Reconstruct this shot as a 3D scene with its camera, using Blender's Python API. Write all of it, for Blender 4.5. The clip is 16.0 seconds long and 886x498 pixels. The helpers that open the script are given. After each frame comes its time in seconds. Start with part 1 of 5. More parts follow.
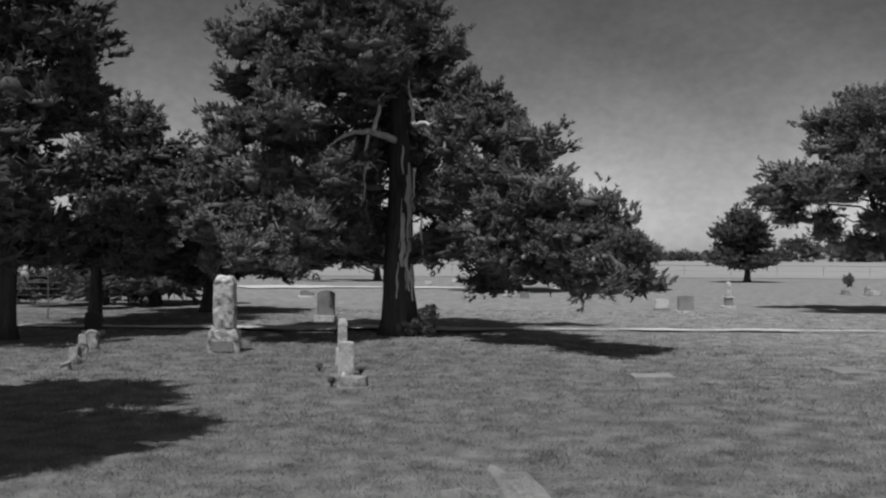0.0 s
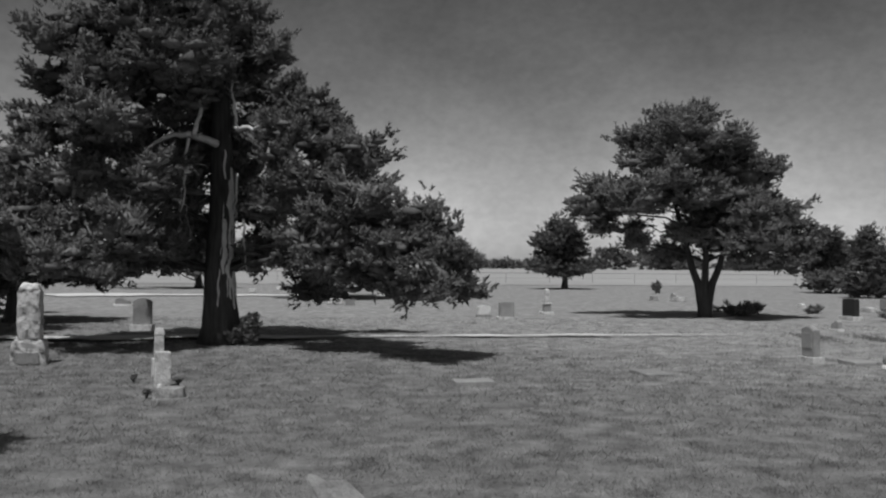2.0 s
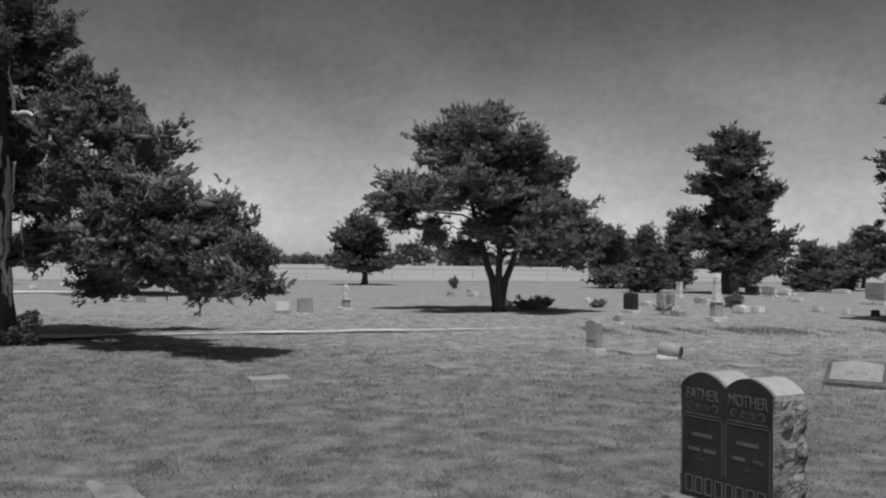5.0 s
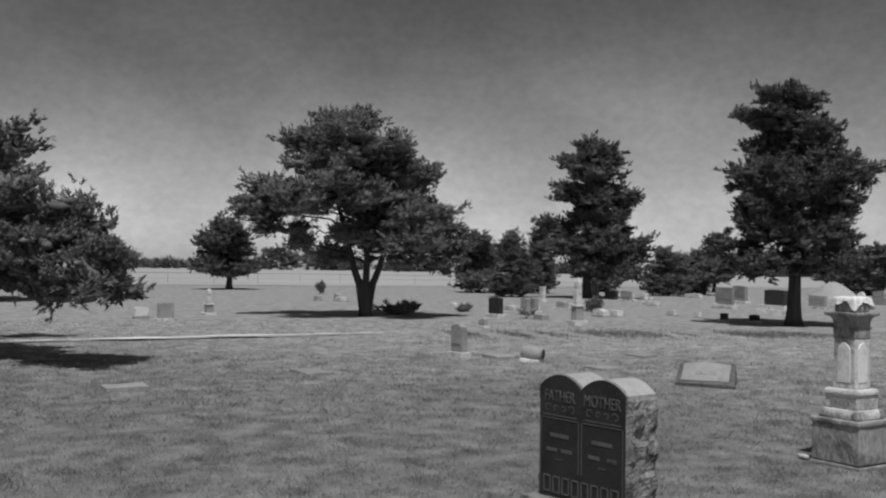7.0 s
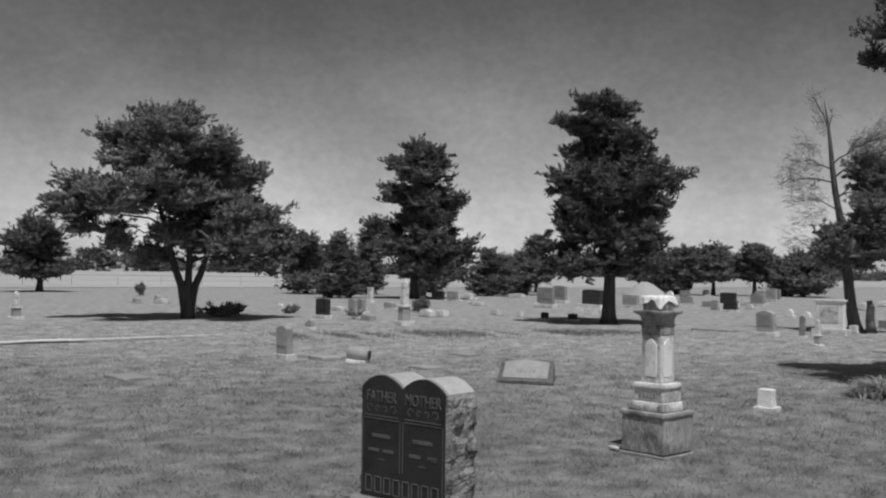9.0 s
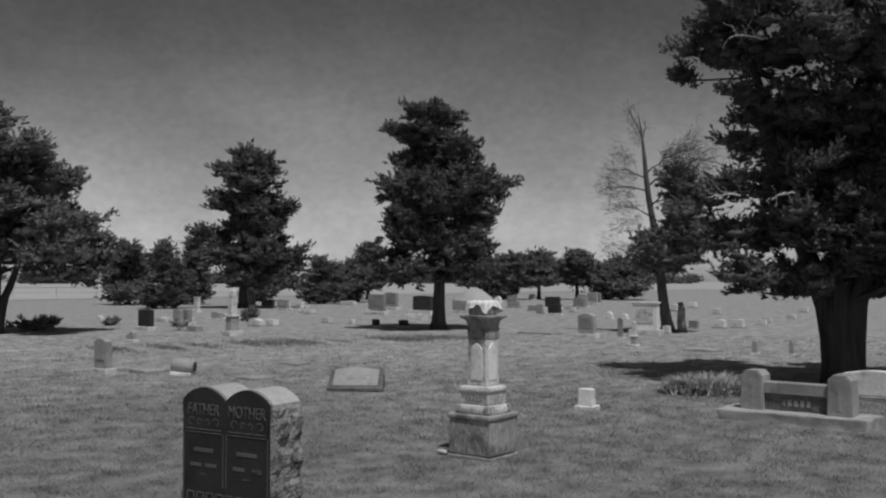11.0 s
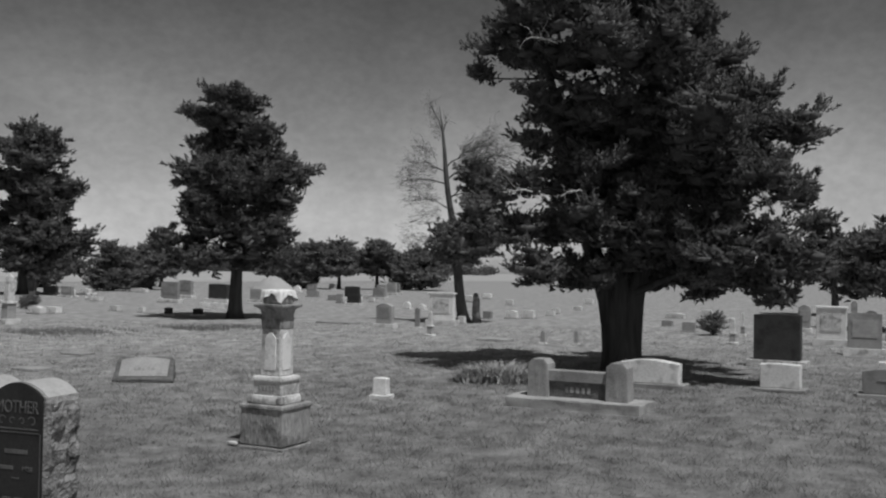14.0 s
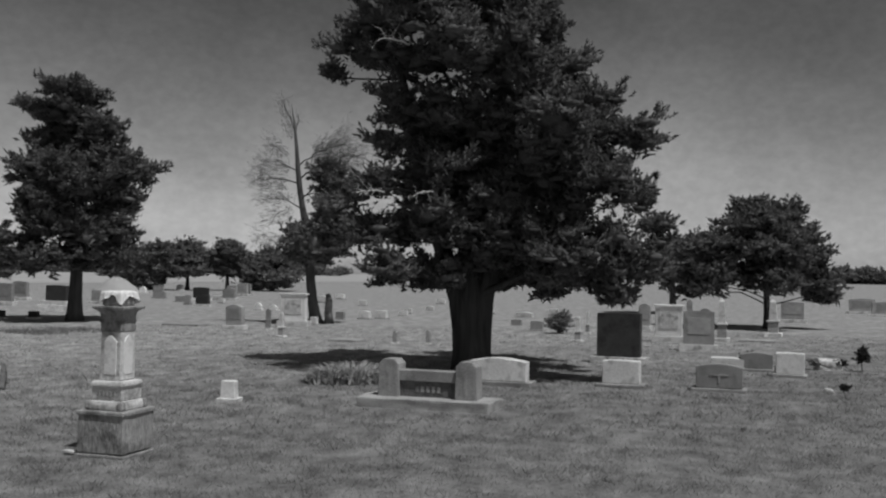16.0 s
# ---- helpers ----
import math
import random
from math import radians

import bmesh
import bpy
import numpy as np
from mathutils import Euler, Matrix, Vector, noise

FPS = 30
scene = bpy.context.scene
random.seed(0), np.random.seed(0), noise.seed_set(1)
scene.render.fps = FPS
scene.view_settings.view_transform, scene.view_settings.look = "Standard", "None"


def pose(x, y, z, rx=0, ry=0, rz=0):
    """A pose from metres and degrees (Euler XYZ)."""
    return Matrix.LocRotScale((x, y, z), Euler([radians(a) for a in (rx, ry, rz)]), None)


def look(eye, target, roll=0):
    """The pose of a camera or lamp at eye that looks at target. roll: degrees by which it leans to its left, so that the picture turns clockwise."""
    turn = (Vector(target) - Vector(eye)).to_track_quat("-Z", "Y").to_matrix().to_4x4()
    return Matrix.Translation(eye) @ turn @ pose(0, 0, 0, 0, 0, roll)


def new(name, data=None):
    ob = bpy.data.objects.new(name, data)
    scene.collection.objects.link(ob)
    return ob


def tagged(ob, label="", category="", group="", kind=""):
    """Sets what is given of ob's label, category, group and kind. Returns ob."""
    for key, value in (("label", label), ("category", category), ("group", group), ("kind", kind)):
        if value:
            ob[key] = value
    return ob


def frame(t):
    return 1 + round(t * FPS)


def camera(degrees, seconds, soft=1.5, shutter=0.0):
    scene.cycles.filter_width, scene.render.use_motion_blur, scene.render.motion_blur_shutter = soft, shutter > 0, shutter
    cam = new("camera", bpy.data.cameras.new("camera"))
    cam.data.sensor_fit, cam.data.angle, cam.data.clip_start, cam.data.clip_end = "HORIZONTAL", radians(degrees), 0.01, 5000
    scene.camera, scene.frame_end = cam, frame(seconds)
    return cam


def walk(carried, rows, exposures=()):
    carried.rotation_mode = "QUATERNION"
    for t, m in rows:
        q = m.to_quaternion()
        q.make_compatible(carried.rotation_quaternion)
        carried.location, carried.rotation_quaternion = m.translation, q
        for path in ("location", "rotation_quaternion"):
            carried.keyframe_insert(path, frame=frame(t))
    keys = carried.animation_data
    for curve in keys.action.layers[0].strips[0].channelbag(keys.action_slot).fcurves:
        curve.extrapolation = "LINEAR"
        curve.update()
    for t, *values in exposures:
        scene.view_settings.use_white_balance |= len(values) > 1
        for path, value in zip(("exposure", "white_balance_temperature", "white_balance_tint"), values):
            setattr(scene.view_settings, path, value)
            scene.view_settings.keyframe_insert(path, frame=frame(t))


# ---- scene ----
cam = camera(49.65, 16.0, soft=2.2)
# seconds, eye, then pitch, roll and heading in degrees: a slow pan about a point just behind the camera
PATH = [
    (0.0, 0.0, 0.208, 1.6, -0.0, 0.5, -0.36),
    (0.5, 0.01, 0.207, 1.6, -2.721, 0.645, -0.441),
    (1.0, 0.022, 0.207, 1.6, -6.141, 0.685, -0.867),
    (1.5, 0.031, 0.205, 1.6, -8.484, 0.742, -0.891),
    (2.0, 0.037, 0.204, 1.6, -10.343, 1.013, -0.495),
    (2.5, 0.05, 0.202, 1.6, -13.929, 0.722, -0.242),
    (3.0, 0.06, 0.199, 1.6, -16.832, 0.903, -0.488),
    (3.5, 0.064, 0.198, 1.6, -17.88, 1.205, -0.534),
    (3.7, 0.065, 0.197, 1.6, -18.33, 1.044, -0.477),
    (6.0, 0.091, 0.187, 1.6, -25.932, 1.213, -0.93),
    (6.5, 0.097, 0.183, 1.6, -27.958, 1.245, -0.923),
    (7.0, 0.104, 0.18, 1.6, -30.105, 1.248, -0.808),
    (7.5, 0.112, 0.175, 1.6, -32.771, 1.395, -0.875),
    (8.0, 0.121, 0.169, 1.6, -35.539, 1.56, -1.062),
    (8.5, 0.127, 0.164, 1.6, -37.676, 1.45, -0.856),
    (9.0, 0.134, 0.158, 1.6, -40.331, 1.439, -0.737),
    (9.5, 0.142, 0.152, 1.6, -43.111, 1.646, -0.658),
    (9.7, 0.146, 0.148, 1.6, -44.468, 1.736, -0.577),
    (11.8, 0.166, 0.125, 1.6, -52.89, 1.662, -0.549),
    (12.0, 0.167, 0.123, 1.6, -53.654, 1.578, -0.84),
    (12.5, 0.173, 0.115, 1.6, -56.247, 1.701, -0.867),
    (13.0, 0.176, 0.11, 1.6, -58.126, 1.577, -0.972),
    (13.5, 0.179, 0.105, 1.6, -59.748, 1.651, -1.09),
    (14.0, 0.184, 0.097, 1.6, -62.223, 1.408, -0.894),
    (14.5, 0.188, 0.088, 1.6, -64.921, 1.478, -0.97),
    (15.0, 0.191, 0.082, 1.6, -66.716, 1.39, -0.844),
    (15.5, 0.193, 0.076, 1.6, -68.618, 1.548, -0.783),
    (16.0, 0.196, 0.068, 1.6, -70.95, 1.56, -0.821),
]
walk(cam, [(t, pose(x, y, z, 90 + pitch, roll, yaw)) for t, x, y, z, yaw, pitch, roll in PATH], [(0, -0.53), (0.5, -0.34), (1, -0.51), (1.5, -0.45), (2, -0.56), (2.5, -0.23), (3, -0.10), (3.5, -0.45), (6, -0.38), (6.5, -0.19), (7, -0.46), (7.5, -0.51), (8, -0.21), (8.5, -0.47), (9, -0.33), (9.5, -0.56), (12, -0.67), (12.5, -0.68), (13, -0.44), (13.5, -0.76), (14, -0.52), (14.5, -0.73), (15, -0.65), (15.5, -0.44), (16, -0.63)])

# ---- world and sun: high summer sun from the south, monochrome ----
SUN_EL, SUN_AZ = radians(66), radians(208)
world = bpy.data.worlds.new("sky")
scene.world = world
world.use_nodes = True
wt = world.node_tree
wt.nodes.clear()
sky = wt.nodes.new("ShaderNodeTexSky")
sky.sky_type, sky.sun_disc = "NISHITA", False
sky.sun_elevation, sky.sun_rotation = SUN_EL, SUN_AZ
sky.air_density, sky.dust_density, sky.ozone_density = 1.0, 1.2, 1.0
split = wt.nodes.new("ShaderNodeSeparateColor")
back = wt.nodes.new("ShaderNodeBackground")
back.inputs["Strength"].default_value = 0.075
wout = wt.nodes.new("ShaderNodeOutputWorld")
wt.links.new(sky.outputs["Color"], split.inputs["Color"])
# thin high cloud, only a few per cent brighter than the clear sky
wco = wt.nodes.new("ShaderNodeTexCoord")
wmap = wt.nodes.new("ShaderNodeMapping")
wmap.inputs["Scale"].default_value = (2.4, 2.4, 3.6)
wno = wt.nodes.new("ShaderNodeTexNoise")
wno.inputs["Scale"].default_value, wno.inputs["Detail"].default_value = 2.2, 9.0
wra = wt.nodes.new("ShaderNodeMapRange")
wra.inputs["From Min"].default_value, wra.inputs["From Max"].default_value = 0.35, 0.75
wra.inputs["To Min"].default_value, wra.inputs["To Max"].default_value = 0.88, 1.28
wmu = wt.nodes.new("ShaderNodeMath")
wmu.operation = "MULTIPLY"
wt.links.new(wco.outputs["Generated"], wmap.inputs["Vector"])
wt.links.new(wmap.outputs["Vector"], wno.inputs["Vector"])
wt.links.new(wno.outputs["Fac"], wra.inputs["Value"])
wt.links.new(split.outputs["Red"], wmu.inputs[0])
wt.links.new(wra.outputs["Result"], wmu.inputs[1])
wri = wt.nodes.new("ShaderNodeTexNoise")
wri.inputs["Scale"].default_value, wri.inputs["Detail"].default_value = 38.0, 3.0
wrr = wt.nodes.new("ShaderNodeMapRange")
wrr.inputs["From Min"].default_value, wrr.inputs["From Max"].default_value = 0.3, 0.7
wrr.inputs["To Min"].default_value, wrr.inputs["To Max"].default_value = 0.93, 1.07
wrm = wt.nodes.new("ShaderNodeMath")
wrm.operation = "MULTIPLY"
wt.links.new(wmap.outputs["Vector"], wri.inputs["Vector"])
wt.links.new(wri.outputs["Fac"], wrr.inputs["Value"])
wt.links.new(wmu.outputs["Value"], wrm.inputs[0])
wt.links.new(wrr.outputs["Result"], wrm.inputs[1])
# summer haze brightens the sky toward the horizon
wse = wt.nodes.new("ShaderNodeSeparateXYZ")
whz = wt.nodes.new("ShaderNodeMapRange")
whz.interpolation_type = "SMOOTHSTEP"
whz.inputs["From Min"].default_value, whz.inputs["From Max"].default_value = 0.0, 0.30
whz.inputs["To Min"].default_value, whz.inputs["To Max"].default_value = 2.1, 0.88
whm = wt.nodes.new("ShaderNodeMath")
whm.operation = "MULTIPLY"
wt.links.new(wco.outputs["Generated"], wse.inputs["Vector"])
wt.links.new(wse.outputs["Z"], whz.inputs["Value"])
wt.links.new(wrm.outputs["Value"], whm.inputs[0])
wt.links.new(whz.outputs["Result"], whm.inputs[1])
wt.links.new(whm.outputs["Value"], back.inputs["Color"])
wt.links.new(back.outputs["Background"], wout.inputs["Surface"])
sun = new("sun", bpy.data.lights.new("sun", "SUN"))
sun.data.energy, sun.data.angle, sun.data.color = 4.2, radians(0.6), (1.0, 1.0, 1.0)
sun.matrix_world = look((math.sin(SUN_AZ) * math.cos(SUN_EL) * 50, math.cos(SUN_AZ) * math.cos(SUN_EL) * 50, math.sin(SUN_EL) * 50), (0, 0, 0))


# ---- materials: greys, as the black-and-white film shows them ----
def material(name, low, high, scale, fine, rough=0.85, bump=0.3, island=0.0, stretch=(1, 1, 1), stain=0.0, stain_scale=3.0, patch=0.5, spec=0.3, per_object=0.0, thin=0.0, dry=0.0):
    """Grey surface between two albedos, with variation at a coarse and a fine scale, relief, and optional dark stains."""
    m = bpy.data.materials.new(name)
    m.use_nodes = True
    nt = m.node_tree
    nd, ln = nt.nodes, nt.links
    b = nd["Principled BSDF"]
    b.inputs["Roughness"].default_value = rough
    b.inputs["Specular IOR Level"].default_value = spec
    co = nd.new("ShaderNodeTexCoord")
    mp = nd.new("ShaderNodeMapping")
    mp.inputs["Scale"].default_value = stretch
    ln.new(co.outputs["Object"], mp.inputs["Vector"])
    big = nd.new("ShaderNodeTexNoise")
    big.inputs["Scale"].default_value, big.inputs["Detail"].default_value = scale, 5.0
    small = nd.new("ShaderNodeTexNoise")
    small.inputs["Scale"].default_value, small.inputs["Detail"].default_value = fine, 4.0
    for n in (big, small):
        ln.new(mp.outputs["Vector"], n.inputs["Vector"])
    mix = nd.new("ShaderNodeMix")
    mix.data_type = "FLOAT"
    mix.inputs[0].default_value = 1 - patch
    ln.new(big.outputs["Fac"], mix.inputs[2])
    ln.new(small.outputs["Fac"], mix.inputs[3])
    rng = nd.new("ShaderNodeMapRange")
    rng.inputs["From Min"].default_value, rng.inputs["From Max"].default_value = 0.32, 0.68
    rng.inputs["To Min"].default_value, rng.inputs["To Max"].default_value = low, high
    ln.new(mix.outputs[0], rng.inputs["Value"])
    last = rng.outputs["Result"]

    def times(sock, lo, hi, f0=0.0, f1=1.0):
        nonlocal last
        r = nd.new("ShaderNodeMapRange")
        r.inputs["From Min"].default_value, r.inputs["From Max"].default_value = f0, f1
        r.inputs["To Min"].default_value, r.inputs["To Max"].default_value = lo, hi
        ln.new(sock, r.inputs["Value"])
        mu = nd.new("ShaderNodeMath")
        mu.operation = "MULTIPLY"
        ln.new(last, mu.inputs[0])
        ln.new(r.outputs["Result"], mu.inputs[1])
        last = mu.outputs["Value"]

    if stain:
        st = nd.new("ShaderNodeTexNoise")
        st.inputs["Scale"].default_value, st.inputs["Detail"].default_value = stain_scale, 7.0
        st.inputs["Roughness"].default_value = 0.65
        ln.new(co.outputs["Object"], st.inputs["Vector"])
        times(st.outputs["Fac"], 1.0, 1.0 - stain, 0.5 if stain > 0 else 0.42, 0.62)
    if island:
        ge = nd.new("ShaderNodeNewGeometry")
        times(ge.outputs["Random Per Island"], 1.0 - island, 1.0 + island)
    if per_object:
        oi = nd.new("ShaderNodeObjectInfo")
        times(oi.outputs["Random"], 1.0 - per_object, 1.0 + per_object)
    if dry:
        # dry sward paler toward track and far rows: low-angle brightness put into its colour
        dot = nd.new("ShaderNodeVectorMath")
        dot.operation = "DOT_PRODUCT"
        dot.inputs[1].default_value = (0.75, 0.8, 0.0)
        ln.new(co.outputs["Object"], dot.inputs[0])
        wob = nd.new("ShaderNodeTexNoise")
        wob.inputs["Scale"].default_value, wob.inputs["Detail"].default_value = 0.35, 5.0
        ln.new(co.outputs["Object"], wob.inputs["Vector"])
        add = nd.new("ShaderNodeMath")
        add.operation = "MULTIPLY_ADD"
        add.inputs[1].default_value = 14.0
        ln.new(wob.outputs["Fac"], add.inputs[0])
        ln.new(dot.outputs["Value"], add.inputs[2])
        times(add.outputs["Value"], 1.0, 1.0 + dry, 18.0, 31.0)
    ln.new(last, b.inputs["Base Color"])
    if thin:
        tl = nd.new("ShaderNodeBsdfTranslucent")
        ln.new(last, tl.inputs["Color"])
        mx = nd.new("ShaderNodeMixShader")
        mx.inputs["Fac"].default_value = thin
        ln.new(b.outputs["BSDF"], mx.inputs[1])
        ln.new(tl.outputs["BSDF"], mx.inputs[2])
        ln.new(mx.outputs["Shader"], nd["Material Output"].inputs["Surface"])
    if bump:
        bu = nd.new("ShaderNodeBump")
        bu.inputs["Strength"].default_value, bu.inputs["Distance"].default_value = bump, 0.02
        ln.new(small.outputs["Fac"], bu.inputs["Height"])
        ln.new(bu.outputs["Normal"], b.inputs["Normal"])
    return m


# dry lifts the far grass colour to stand for its low-angle brightness
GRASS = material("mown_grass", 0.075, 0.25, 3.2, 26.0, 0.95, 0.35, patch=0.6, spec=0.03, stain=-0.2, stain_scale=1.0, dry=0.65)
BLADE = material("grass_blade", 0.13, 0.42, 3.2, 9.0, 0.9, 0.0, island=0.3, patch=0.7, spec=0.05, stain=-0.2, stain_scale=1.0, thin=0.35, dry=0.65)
FIELD = material("dry_field", 0.31, 0.44, 0.03, 0.5, 0.95, 0.3, spec=0.05)
GRAVEL = material("pale_gravel", 0.5, 0.85, 0.6, 5.0, 0.95, 0.5, spec=0.1)
LEAF = material("cedar_foliage", 0.095, 0.215, 0.8, 14.0, 0.95, 0.0, island=0.35, patch=0.5, spec=0.05, thin=0.35)
LEAF_GREY = material("grey_cedar_foliage", 0.14, 0.28, 0.8, 14.0, 0.95, 0.0, island=0.3, patch=0.5, spec=0.05, thin=0.3)
ROCK_FACE = material("rock_faced_granite", 0.06, 0.2, 8.0, 40.0, 0.9, 0.9, patch=0.6, spec=0.2)
LEAF_FAR = material("far_foliage", 0.13, 0.25, 0.3, 6.0, 0.9, 0.0, island=0.3, spec=0.05, thin=0.35)
LILY = material("lily_leaf", 0.28, 0.52, 1.5, 6.0, 0.6, 0.0, island=0.4, spec=0.3, thin=0.3)
SHRUB = material("shrub_leaf", 0.15, 0.33, 1.5, 6.0, 0.7, 0.0, island=0.5, spec=0.2, thin=0.3)
BARK = material("cedar_bark", 0.03, 0.11, 1.2, 14.0, 0.95, 1.0, stretch=(1, 1, 0.12), spec=0.1)
GREY_BARK = material("weathered_grey_wood", 0.055, 0.16, 2.0, 14.0, 0.95, 0.6, stretch=(1, 1, 0.2), spec=0.1)
PALE_BARK = material("stripped_bark", 0.03, 0.42, 4.5, 16.0, 0.9, 0.9, stretch=(1, 1, 0.14), stain=0.8, stain_scale=1.3, patch=0.7, spec=0.15)
# albedo raised to carry the sunlight missing on the old cedar's bare wood
DEADWOOD = material("bleached_deadwood", 0.5, 0.82, 3.0, 20.0, 0.9, 0.6, stretch=(1, 1, 0.3), spec=0.15)
GREY_STONE = material("grey_granite", 0.22, 0.42, 3.0, 70.0, 0.8, 0.3, stain=0.25, stain_scale=4.0, per_object=0.2)
PALE_STONE = material("pale_marble", 0.58, 0.86, 3.0, 40.0, 0.75, 0.25, stain=0.35, stain_scale=5.0, per_object=0.15)
DARK_STONE = material("dark_granite", 0.025, 0.05, 4.0, 90.0, 0.45, 0.1, stain=0.3, per_object=0.15)
ROUGH_STONE = material("rock_faced_granite", 0.14, 0.36, 6.0, 60.0, 0.9, 1.0, stain=0.6, stain_scale=9.0)
WHITE_STONE = material("clean_white_marble", 0.78, 0.92, 4.0, 40.0, 0.6, 0.15, stain=0.25, stain_scale=11.0)
STEELED = material("steeled_granite", 0.34, 0.5, 3.0, 70.0, 0.7, 0.15, stain=0.15, stain_scale=6.0)
BLACK_STONE = material("unpolished_dark_granite", 0.035, 0.07, 4.0, 60.0, 0.6, 0.2, stain=0.4, stain_scale=3.0)
WORN_STONE = material("weathered_marble", 0.45, 0.8, 3.0, 30.0, 0.85, 0.5, stain=0.5, stain_scale=5.0)
STAIN_STONE = material("stained_limestone", 0.18, 0.46, 5.0, 45.0, 0.9, 0.6, stretch=(1, 1, 0.35), stain=0.5, stain_scale=5.0)
LIMESTONE = material("pale_limestone", 0.26, 0.42, 4.0, 40.0, 0.85, 0.4, stain=0.3, stain_scale=6.0)
ROUGH_PALE = material("white_rock_faced_marble", 0.36, 0.72, 6.0, 50.0, 0.9, 1.0, stain=0.65, stain_scale=8.0)
CARVED = material("carved_letters", 0.09, 0.14, 10.0, 60.0, 0.9, 0.2)
METAL = material("galvanised_steel", 0.12, 0.2, 5.0, 40.0, 0.5, 0.1)
RANK = material("rank_grass", 0.12, 0.3, 1.5, 6.0, 0.9, 0.0, island=0.4, patch=0.6, spec=0.05, thin=0.3)
PETAL = material("faded_petals", 0.25, 0.5, 8.0, 40.0, 0.8, 0.0, island=0.5)
DARK_LEAF = material("dark_bouquet", 0.02, 0.05, 8.0, 40.0, 0.8, 0.0, island=0.5)


# ---- mesh helpers ----
def mesh_object(name, verts, faces, mat, parent=None, label="", smooth=False):
    """One mesh object out of vertex and face arrays."""
    me = bpy.data.meshes.new(name)
    me.from_pydata(verts, [], faces)
    me.materials.append(mat)
    if smooth:
        me.polygons.foreach_set("use_smooth", [True] * len(me.polygons))
    me.update()
    ob = new(name, me)
    ob.parent = parent
    if label:
        ob["label"] = label
    return ob


def triangles(name, pts, mat, parent=None, label=""):
    """A mesh of loose triangles from an array of shape (n, 3, 3)."""
    n = len(pts)
    me = bpy.data.meshes.new(name)
    me.vertices.add(3 * n)
    me.vertices.foreach_set("co", np.ascontiguousarray(pts, dtype=np.float32).ravel())
    me.loops.add(3 * n)
    me.loops.foreach_set("vertex_index", np.arange(3 * n, dtype=np.int32))
    me.polygons.add(n)
    me.polygons.foreach_set("loop_start", np.arange(0, 3 * n, 3, dtype=np.int32))
    me.materials.append(mat)
    me.update(calc_edges=True)
    me.validate()
    ob = new(name, me)
    ob.parent = parent
    if label:
        ob["label"] = label
    return ob


def part(name, bm, mat, parent, label="", smooth=False):
    me = bpy.data.meshes.new(name)
    bm.to_mesh(me)
    bm.free()
    me.materials.append(mat)
    if smooth:
        me.polygons.foreach_set("use_smooth", [True] * len(me.polygons))
    ob = new(name, me)
    ob.parent = parent
    if label:
        ob["label"] = label
    return ob


def thing(name, m, label, category, group="", kind=""):
    ob = new(name)
    ob.empty_display_size = 0.2
    ob.matrix_world = m
    return tagged(ob, label, category, group, kind)


def box(w, d, h, z0=0.0, bevel=0.01, taper=1.0, x=0.0, y=0.0, rough=0.0, cuts=0):
    """A bevelled block standing on z0, its top scaled by taper, its faces broken up by rough."""
    bm = bmesh.new()
    bmesh.ops.create_cube(bm, size=1.0)
    for v in bm.verts:
        k = taper if v.co.z > 0 else 1.0
        v.co = Vector((v.co.x * w * k, v.co.y * d * k, (v.co.z + 0.5) * h))
    if bevel:
        bmesh.ops.bevel(bm, geom=bm.edges[:], offset=bevel, segments=2, affect="EDGES", profile=0.6)
    if cuts:
        bmesh.ops.subdivide_edges(bm, edges=[e for e in bm.edges if e.calc_length() > 0.08], cuts=cuts, use_grid_fill=True)
    for v in bm.verts:
        if rough:
            v.co += noise.noise_vector(v.co * 9 + Vector((w * 31, d * 17, h * 13))) * rough
        v.co += Vector((x, y, z0))
    return bm


def outline_slab(profile, depth, z0=0.0, bevel=0.012):
    """A slab with the given front outline (x, z), its thickness along y."""
    bm = bmesh.new()
    front = [bm.verts.new((px, -depth / 2, pz + z0)) for px, pz in profile]
    face = bm.faces.new(front)
    r = bmesh.ops.extrude_face_region(bm, geom=[face])
    bmesh.ops.translate(bm, verts=[v for v in r["geom"] if isinstance(v, bmesh.types.BMVert)], vec=(0, depth, 0))
    bmesh.ops.recalc_face_normals(bm, faces=bm.faces[:])
    if bevel:
        edges = [e for e in bm.edges if abs(e.verts[0].co.y - e.verts[1].co.y) < 1e-5]
        bmesh.ops.bevel(bm, geom=edges, offset=bevel, segments=2, affect="EDGES")
    return bm


def arch_profile(w, h, rise, n=10, half=1.0):
    """Outline of a tablet whose top is a shallow arch that rises by rise."""
    pts = [(-w / 2, 0), (w / 2, 0), (w / 2, h - rise)]
    for i in range(1, n):
        a = i / n
        pts.append((w / 2 - w * a, h - rise + rise * math.sin(math.pi * a) ** half))
    pts.append((-w / 2, h - rise))
    return pts


